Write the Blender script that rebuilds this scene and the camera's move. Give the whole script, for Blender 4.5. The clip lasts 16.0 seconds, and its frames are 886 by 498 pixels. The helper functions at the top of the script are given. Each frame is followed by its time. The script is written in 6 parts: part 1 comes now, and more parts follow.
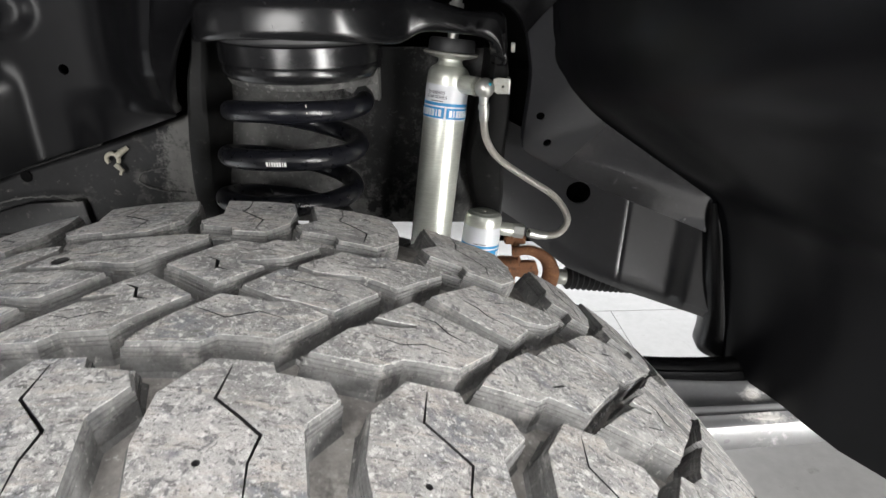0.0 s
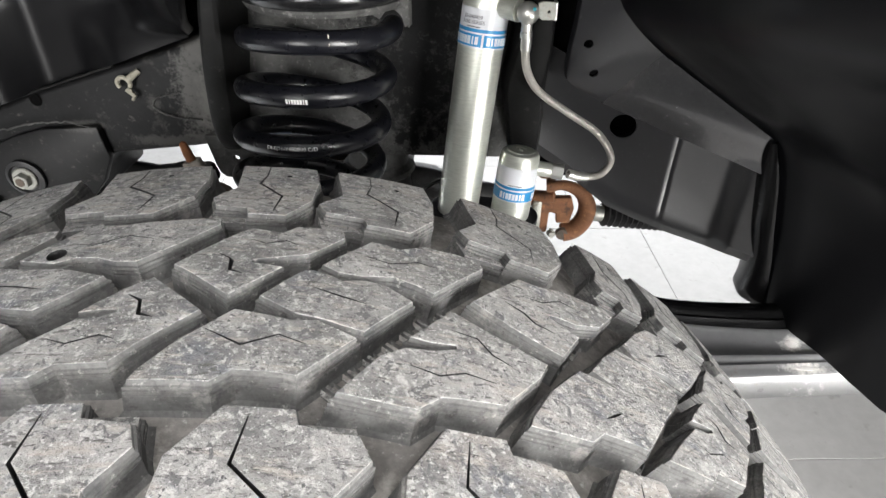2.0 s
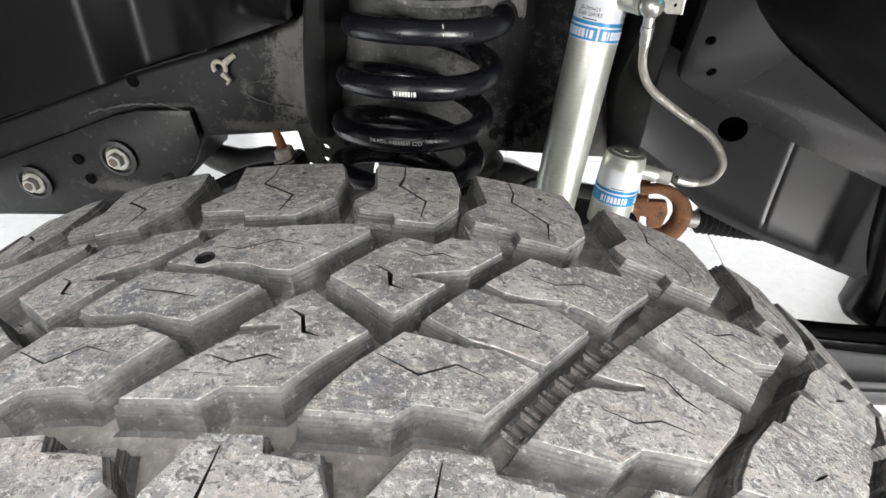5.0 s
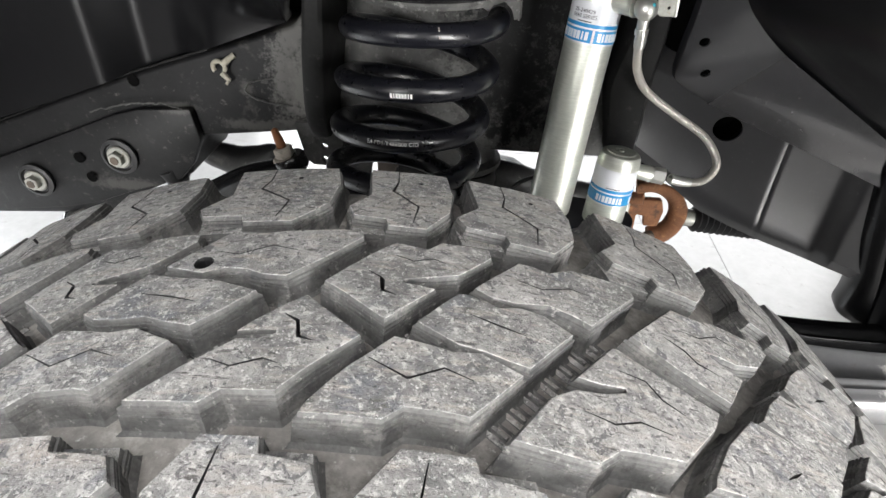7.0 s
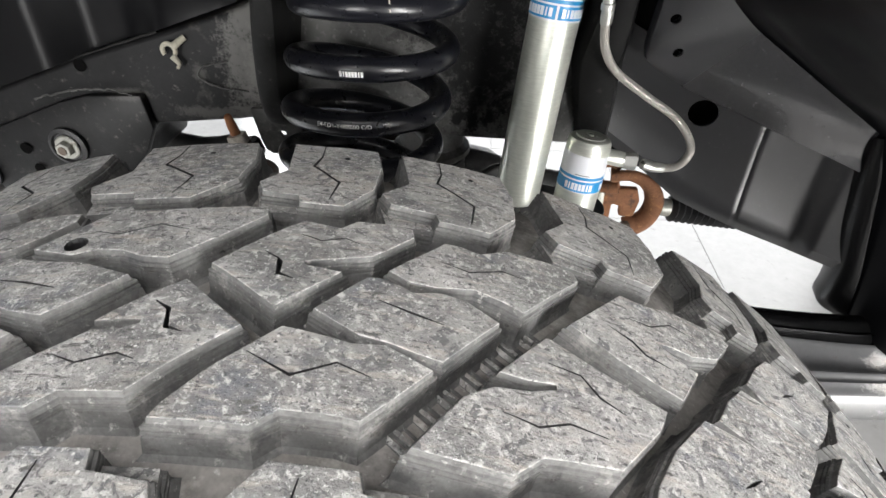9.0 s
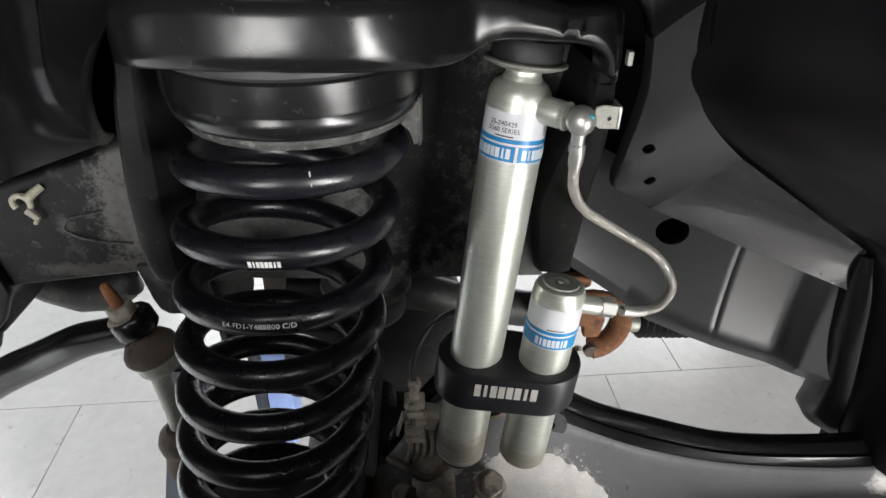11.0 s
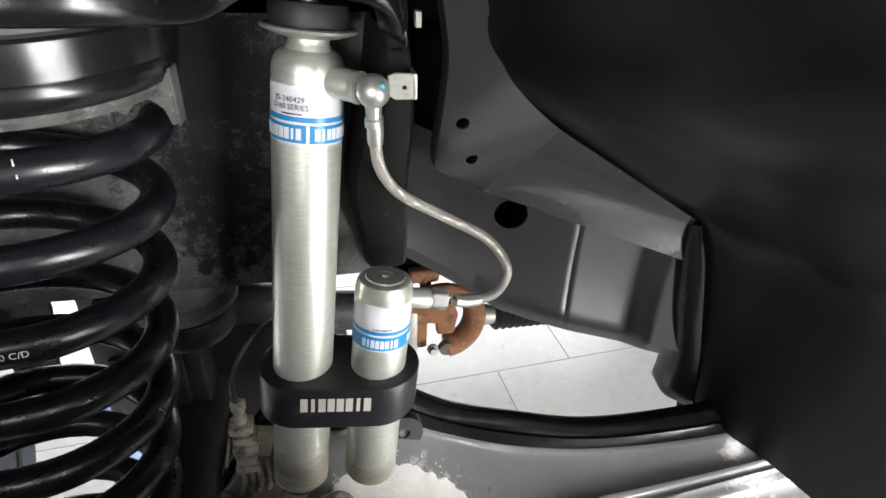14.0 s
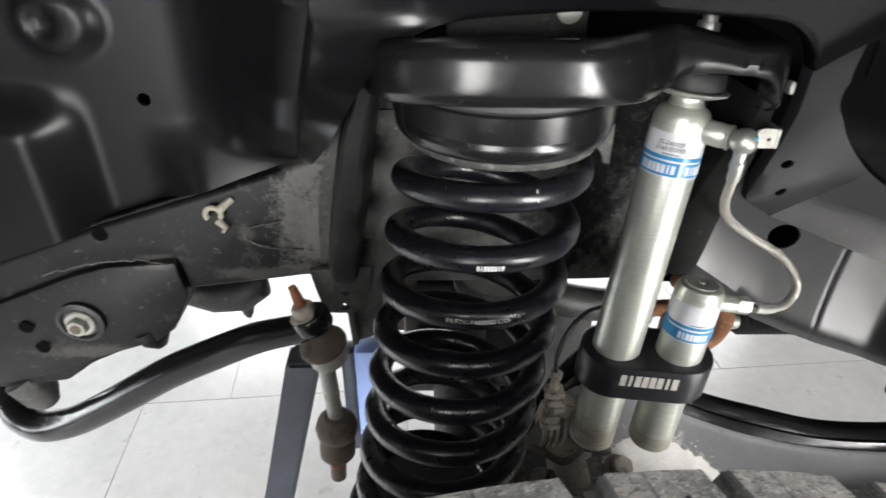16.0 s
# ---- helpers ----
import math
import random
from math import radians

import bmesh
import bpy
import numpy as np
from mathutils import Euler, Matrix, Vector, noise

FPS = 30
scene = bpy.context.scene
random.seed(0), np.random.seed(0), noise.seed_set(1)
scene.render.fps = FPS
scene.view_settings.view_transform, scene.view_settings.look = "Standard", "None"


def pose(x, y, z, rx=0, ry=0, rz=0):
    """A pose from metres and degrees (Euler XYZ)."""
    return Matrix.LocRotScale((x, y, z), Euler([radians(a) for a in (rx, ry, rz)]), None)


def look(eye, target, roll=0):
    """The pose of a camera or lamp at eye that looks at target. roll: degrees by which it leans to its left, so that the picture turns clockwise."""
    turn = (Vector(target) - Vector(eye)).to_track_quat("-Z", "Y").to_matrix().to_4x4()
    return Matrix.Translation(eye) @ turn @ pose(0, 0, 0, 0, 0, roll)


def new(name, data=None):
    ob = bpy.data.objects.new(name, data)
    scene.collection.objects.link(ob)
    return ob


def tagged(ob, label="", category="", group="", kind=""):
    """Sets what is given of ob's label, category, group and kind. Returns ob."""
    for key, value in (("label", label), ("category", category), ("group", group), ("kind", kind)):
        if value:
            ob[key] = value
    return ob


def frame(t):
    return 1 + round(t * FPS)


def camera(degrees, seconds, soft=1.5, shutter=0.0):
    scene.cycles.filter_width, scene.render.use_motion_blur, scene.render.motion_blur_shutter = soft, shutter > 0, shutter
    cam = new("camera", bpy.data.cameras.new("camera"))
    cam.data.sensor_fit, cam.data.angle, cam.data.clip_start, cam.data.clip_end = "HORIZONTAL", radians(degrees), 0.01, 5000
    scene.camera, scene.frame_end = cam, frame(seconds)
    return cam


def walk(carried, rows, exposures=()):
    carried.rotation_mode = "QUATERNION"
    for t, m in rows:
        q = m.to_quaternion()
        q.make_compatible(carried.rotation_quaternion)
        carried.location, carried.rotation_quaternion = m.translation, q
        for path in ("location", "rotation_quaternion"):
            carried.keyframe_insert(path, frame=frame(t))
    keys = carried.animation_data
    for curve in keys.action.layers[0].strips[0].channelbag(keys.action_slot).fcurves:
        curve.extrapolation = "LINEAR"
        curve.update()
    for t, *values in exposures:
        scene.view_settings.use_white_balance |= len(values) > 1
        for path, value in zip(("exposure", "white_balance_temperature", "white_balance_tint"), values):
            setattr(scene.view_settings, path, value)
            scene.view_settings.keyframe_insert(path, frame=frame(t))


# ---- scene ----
cam = camera(72.6, 16.0, shutter=0.2)
METRES, EYE, TILT, LEAN, TURN = 0.8, 1.42, -25.5, -1.0, 0.0
ROWS = [
    (0.0, 0.0, 0.0, 0.0, 0.0, 0.0, -0.0),
    (0.5, 0.0033, 0.0415, 0.0361, 1.63, -1.92, -0.8),
    (1.0, -0.0038, 0.0669, 0.0472, 2.16, -5.59, -0.95),
    (1.5, -0.0155, 0.0657, 0.0475, 2.24, -8.18, -0.99),
    (2.0, -0.0126, 0.0561, 0.0551, 2.29, -9.27, -1.09),
    (2.5, -0.0217, 0.0606, 0.0563, 2.55, -9.63, -1.25),
    (3.0, -0.0529, 0.0749, 0.0659, 3.39, -9.78, -1.69),
    (3.5, -0.0752, 0.0859, 0.0644, 4.85, -9.96, -2.28),
    (4.0, -0.0832, 0.0867, 0.0634, 6.1, -10.12, -2.8),
    (6.5, -0.0812, 0.0798, 0.0659, 7.22, -11.07, -3.36),
    (7.0, -0.0769, 0.0764, 0.0718, 7.06, -11.1, -3.32),
    (7.5, -0.0742, 0.0781, 0.0733, 6.87, -11.1, -3.27),
    (8.0, -0.0577, 0.0863, 0.0738, 6.6, -11.11, -3.23),
    (8.5, -0.0495, 0.0906, 0.0727, 6.33, -11.1, -3.17),
    (9.0, -0.043, 0.1215, 0.0553, 6.09, -11.18, -3.06),
    (9.5, -0.0541, 0.1322, 0.0962, 5.68, -10.99, -2.99),
    (10.0, -0.0713, 0.2073, 0.1417, 1.74, -8.78, -1.11),
    (12.5, -0.0885, 0.3211, 0.1823, -3.89, -6.97, 1.32),
    (13.0, -0.0465, 0.3317, 0.1742, -6.23, -6.94, 2.12),
    (13.5, -0.0216, 0.3363, 0.1649, -8.94, -6.97, 3.09),
    (14.0, 0.0092, 0.3425, 0.1529, -11.48, -6.92, 3.95),
    (14.5, 0.0057, 0.351, 0.1493, -12.64, -6.98, 4.53),
    (15.0, -0.0772, 0.3348, 0.1692, -12.15, -7.2, 4.83),
    (15.5, -0.1734, 0.2761, 0.2024, -9.41, -7.27, 3.68),
    (16.0, -0.2696, 0.2166, 0.1963, -1.46, -7.19, 0.77),
]
walk(cam, [(t, pose(0, 0, EYE, TILT, LEAN, TURN) @ pose(METRES * x, METRES * y, METRES * z, 90 + pitch, roll, yaw)) for t, x, y, z, yaw, pitch, roll in ROWS], exposures=((0.0, -0.24), (1.0, -0.06), (2.5, 0.0), (4.0, 0.08), (9.0, 0.06), (10.0, -0.14), (12.5, 0.25), (13.5, 0.36), (15.5, 0.36), (16.0, 0.34)))
# ---------------------------------------------------------------- world and light
world = bpy.data.worlds.new("world")
world.use_nodes = True
scene.world = world
world.node_tree.nodes["Background"].inputs[0].default_value = (0.80, 0.86, 0.95, 1)
world.node_tree.nodes["Background"].inputs[1].default_value = 0.29


def area_lamp(name, eye, target, sx, sy, watts, colour=(1, 1, 1)):
    data = bpy.data.lights.new(name, "AREA")
    data.shape, data.size, data.size_y, data.energy, data.color = "RECTANGLE", sx, sy, watts, colour
    ob = new(name, data)
    ob.matrix_world = look(eye, target)
    return ob


# daylight through the wide gate on the west, two tall windows on the south and a long one on the north, and two ceiling panels
area_lamp("gate_daylight", (-3.9, 1.2, 1.7), (0, 1.2, 0.5), 4.2, 2.6, 520, (0.93, 0.97, 1.0))
area_lamp("window_daylight", (3.3, -3.1, 1.36), (0.2, 0.7, 0.9), 1.9, 2.6, 860, (1.0, 0.99, 0.97))
area_lamp("window_daylight", (-1.25, -3.6, 1.30), (-0.2, 0.7, 1.0), 1.25, 2.5, 225, (1.0, 0.99, 0.97))
area_lamp("window_daylight", (0.3, 4.5, 1.7), (0.3, 0.0, 1.6), 5.0, 2.0, 185, (0.98, 0.99, 1.0))
area_lamp("ceiling_panel_light", (-0.75, -0.9, 3.35), (-0.75, -0.9, 0), 0.5, 2.6, 70, (1.0, 0.99, 0.975))
area_lamp("ceiling_panel_light", (0.75, -0.9, 3.35), (0.75, -0.9, 0), 0.5, 2.6, 70, (1.0, 0.99, 0.975))

# ---------------------------------------------------------------- materials


def mat(name, base, rough=0.5, metal=0.0, var=0.0, scale=40.0, bump=0.0, bump_scale=300.0, spots=None, coat=0.0, spec=0.5,
        stains=None, stretch=(1, 1, 1), waves=0.0):
    """A surface: base colour, blotches of two sizes (var), a second colour in spots (colour, amount, scale), ragged stains (colour, x, z, width, height), fine relief, and the soft waves of pressed sheet."""
    m = bpy.data.materials.new(name)
    m.use_nodes = True
    nt = m.node_tree
    n, l = nt.nodes, nt.links
    bsdf = n["Principled BSDF"]
    bsdf.inputs["Roughness"].default_value = rough
    bsdf.inputs["Metallic"].default_value = metal
    bsdf.inputs["Coat Weight"].default_value = coat
    bsdf.inputs["Specular IOR Level"].default_value = spec
    tc = n.new("ShaderNodeTexCoord")
    mp = n.new("ShaderNodeMapping")
    mp.inputs["Scale"].default_value = stretch
    l.new(tc.outputs["Object"], mp.inputs["Vector"])

    def noise_tex(sc, detail=6.0, rough_=0.6):
        t = n.new("ShaderNodeTexNoise")
        t.inputs["Scale"].default_value, t.inputs["Detail"].default_value = sc, detail
        t.inputs["Roughness"].default_value = rough_
        l.new(mp.outputs["Vector"], t.inputs["Vector"])
        return t

    def mix(a, b, fac, kind="MIX"):
        x = n.new("ShaderNodeMix")
        x.data_type, x.blend_type = "RGBA", kind
        for sock, v in ((x.inputs[6], a), (x.inputs[7], b)):
            if isinstance(v, tuple):
                sock.default_value = (*v[:3], 1)
            else:
                l.new(v, sock)
        if isinstance(fac, float):
            x.inputs[0].default_value = fac
        else:
            l.new(fac, x.inputs[0])
        return x.outputs[2]

    def ramp(src, lo, hi):
        r = n.new("ShaderNodeMapRange")
        r.inputs["From Min"].default_value, r.inputs["From Max"].default_value = lo, hi
        l.new(src, r.inputs["Value"])
        return r.outputs["Result"]

    col = base
    if var:
        dark = tuple(c * (1 - var) for c in base)
        light = tuple(min(1, c * (1 + var)) for c in base)
        big = mix(dark, light, ramp(noise_tex(scale).outputs["Fac"], 0.32, 0.68))
        fine = mix(dark, light, ramp(noise_tex(scale * 7.3).outputs["Fac"], 0.3, 0.7))
        col = mix(big, fine, 0.45)
    for colour, amount, sc in spots or ():
        f = ramp(noise_tex(sc, 8.0, 0.7).outputs["Fac"], 0.62 - amount * 0.3, 0.72 - amount * 0.2)
        col = mix(col, colour, f)
    for colour, cx, cz, rx, rz, *flat in stains or ():
        at = n.new("ShaderNodeVectorMath")
        at.operation, at.inputs[1].default_value = "SUBTRACT", (cx, cz, 0) if flat else (cx, 0, cz)
        l.new(tc.outputs["Object"], at.inputs[0])
        sq = n.new("ShaderNodeVectorMath")
        sq.operation, sq.inputs[1].default_value = "MULTIPLY", (1 / rx, 1 / rz, 0) if flat else (1 / rx, 0, 1 / rz)
        l.new(at.outputs[0], sq.inputs[0])
        far = n.new("ShaderNodeVectorMath")
        far.operation = "LENGTH"
        l.new(sq.outputs[0], far.inputs[0])
        rag = n.new("ShaderNodeMath")
        rag.operation, rag.inputs[1].default_value = "MULTIPLY_ADD", 3.4
        l.new(noise_tex(85, 10.0, 0.78).outputs["Fac"], rag.inputs[0])
        l.new(far.outputs["Value"], rag.inputs[2])
        col = mix(col, colour, ramp(rag.outputs[0], 2.75, 2.15))
    if isinstance(col, tuple):
        bsdf.inputs["Base Color"].default_value = (*col, 1)
    else:
        l.new(col, bsdf.inputs["Base Color"])
    rn = n.new("ShaderNodeMapRange")
    rn.inputs["To Min"].default_value, rn.inputs["To Max"].default_value = max(0.02, rough - 0.08), min(1, rough + 0.08)
    l.new(noise_tex(scale * 2.1).outputs["Fac"], rn.inputs["Value"])
    l.new(rn.outputs["Result"], bsdf.inputs["Roughness"])
    if bump:
        b = n.new("ShaderNodeBump")
        b.inputs["Strength"].default_value, b.inputs["Distance"].default_value = bump, 0.001
        l.new(noise_tex(bump_scale).outputs["Fac"], b.inputs["Height"])
        l.new(b.outputs["Normal"], bsdf.inputs["Normal"])
    if waves:
        w = n.new("ShaderNodeBump")
        w.inputs["Strength"].default_value, w.inputs["Distance"].default_value = waves, 0.004
        l.new(noise_tex(22, 2.0, 0.45).outputs["Fac"], w.inputs["Height"])
        if bump:
            l.new(w.outputs["Normal"], b.inputs["Normal"])
        else:
            l.new(w.outputs["Normal"], bsdf.inputs["Normal"])
    return m


def tread_material():
    """Worn rubber: pale scuffs and dark patches of several sizes, scratches, bright grains of sand and dark pits, different on every block."""
    m = bpy.data.materials.new("tread_rubber_scuffed")
    m.use_nodes = True
    n, l = m.node_tree.nodes, m.node_tree.links
    bsdf = n["Principled BSDF"]
    bsdf.inputs["Roughness"].default_value = 0.82
    bsdf.inputs["Specular IOR Level"].default_value = 0.35
    tc, info, off, add = n.new("ShaderNodeTexCoord"), n.new("ShaderNodeObjectInfo"), n.new("ShaderNodeMath"), n.new("ShaderNodeVectorMath")
    off.operation, off.inputs[1].default_value = "MULTIPLY", 7.0
    l.new(info.outputs["Random"], off.inputs[0])
    l.new(tc.outputs["Object"], add.inputs[0])
    l.new(off.outputs[0], add.inputs[1])

    def field(sc, lo, hi, detail=5.0, squeeze=None, distort=0.0):
        t, r = n.new("ShaderNodeTexNoise"), n.new("ShaderNodeMapRange")
        t.inputs["Scale"].default_value, t.inputs["Detail"].default_value, t.inputs["Distortion"].default_value = sc, detail, distort
        t.inputs["Roughness"].default_value = 0.65
        src = add.outputs[0]
        if squeeze:
            q = n.new("ShaderNodeMapping")
            q.inputs["Scale"].default_value = squeeze
            q.inputs["Rotation"].default_value = (0, 0, 0.5)
            l.new(src, q.inputs["Vector"])
            src = q.outputs[0]
        l.new(src, t.inputs["Vector"])
        r.inputs["From Min"].default_value, r.inputs["From Max"].default_value = lo, hi
        l.new(t.outputs["Fac"], r.inputs["Value"])
        return r.outputs[0]

    def mix(a, b, fac):
        x = n.new("ShaderNodeMix")
        x.data_type = "RGBA"
        for sock, v in ((x.inputs[6], a), (x.inputs[7], b)):
            if isinstance(v, tuple):
                sock.default_value = (*v, 1)
            else:
                l.new(v, sock)
        l.new(fac, x.inputs[0])
        return x.outputs[2]

    col = mix((0.215, 0.212, 0.208), (0.415, 0.405, 0.392), field(36, 0.38, 0.60))
    col = mix(col, (0.40, 0.365, 0.335), field(15, 0.54, 0.68, 6, (1, 2, 1)))
    col = mix(col, (0.185, 0.190, 0.203), field(24, 0.56, 0.64, 9, None, 0.9))
    col = mix(col, (0.175, 0.173, 0.173), field(90, 0.57, 0.66, 9, None, 0.8))
    col = mix(col, (0.57, 0.56, 0.545), field(250, 0.53, 0.62, 9, None, 0.3))
    col = mix(col, (0.45, 0.41, 0.375), field(52, 0.54, 0.68, 6, (1, 5, 1)))
    col = mix(col, (0.135, 0.13, 0.125), field(110, 0.58, 0.64, 6, (1, 4, 1)))
    col = mix(col, (0.10, 0.10, 0.102), field(430, 0.60, 0.66, 5))
    col = mix(col, (0.17, 0.168, 0.168), field(150, 0.575, 0.61, 7, None, 1.0))
    col = mix(col, (0.60, 0.59, 0.575), field(720, 0.60, 0.66, 4))
    vo, gr = n.new("ShaderNodeTexVoronoi"), n.new("ShaderNodeMapRange")
    vo.inputs["Scale"].default_value = 300
    l.new(add.outputs[0], vo.inputs["Vector"])
    gr.inputs["From Min"].default_value, gr.inputs["From Max"].default_value = 0.20, 0.12
    l.new(vo.outputs["Distance"], gr.inputs["Value"])
    few = n.new("ShaderNodeMath")
    few.operation = "MULTIPLY"
    l.new(gr.outputs[0], few.inputs[0])
    l.new(field(60, 0.48, 0.60), few.inputs[1])
    col = mix(col, (0.66, 0.65, 0.635), few.outputs[0])
    l.new(col, bsdf.inputs["Base Color"])
    b = n.new("ShaderNodeBump")
    b.inputs["Strength"].default_value, b.inputs["Distance"].default_value = 1.0, 0.0016
    l.new(field(430, 0.2, 0.8, 8), b.inputs["Height"])
    l.new(b.outputs[0], bsdf.inputs["Normal"])
    return m


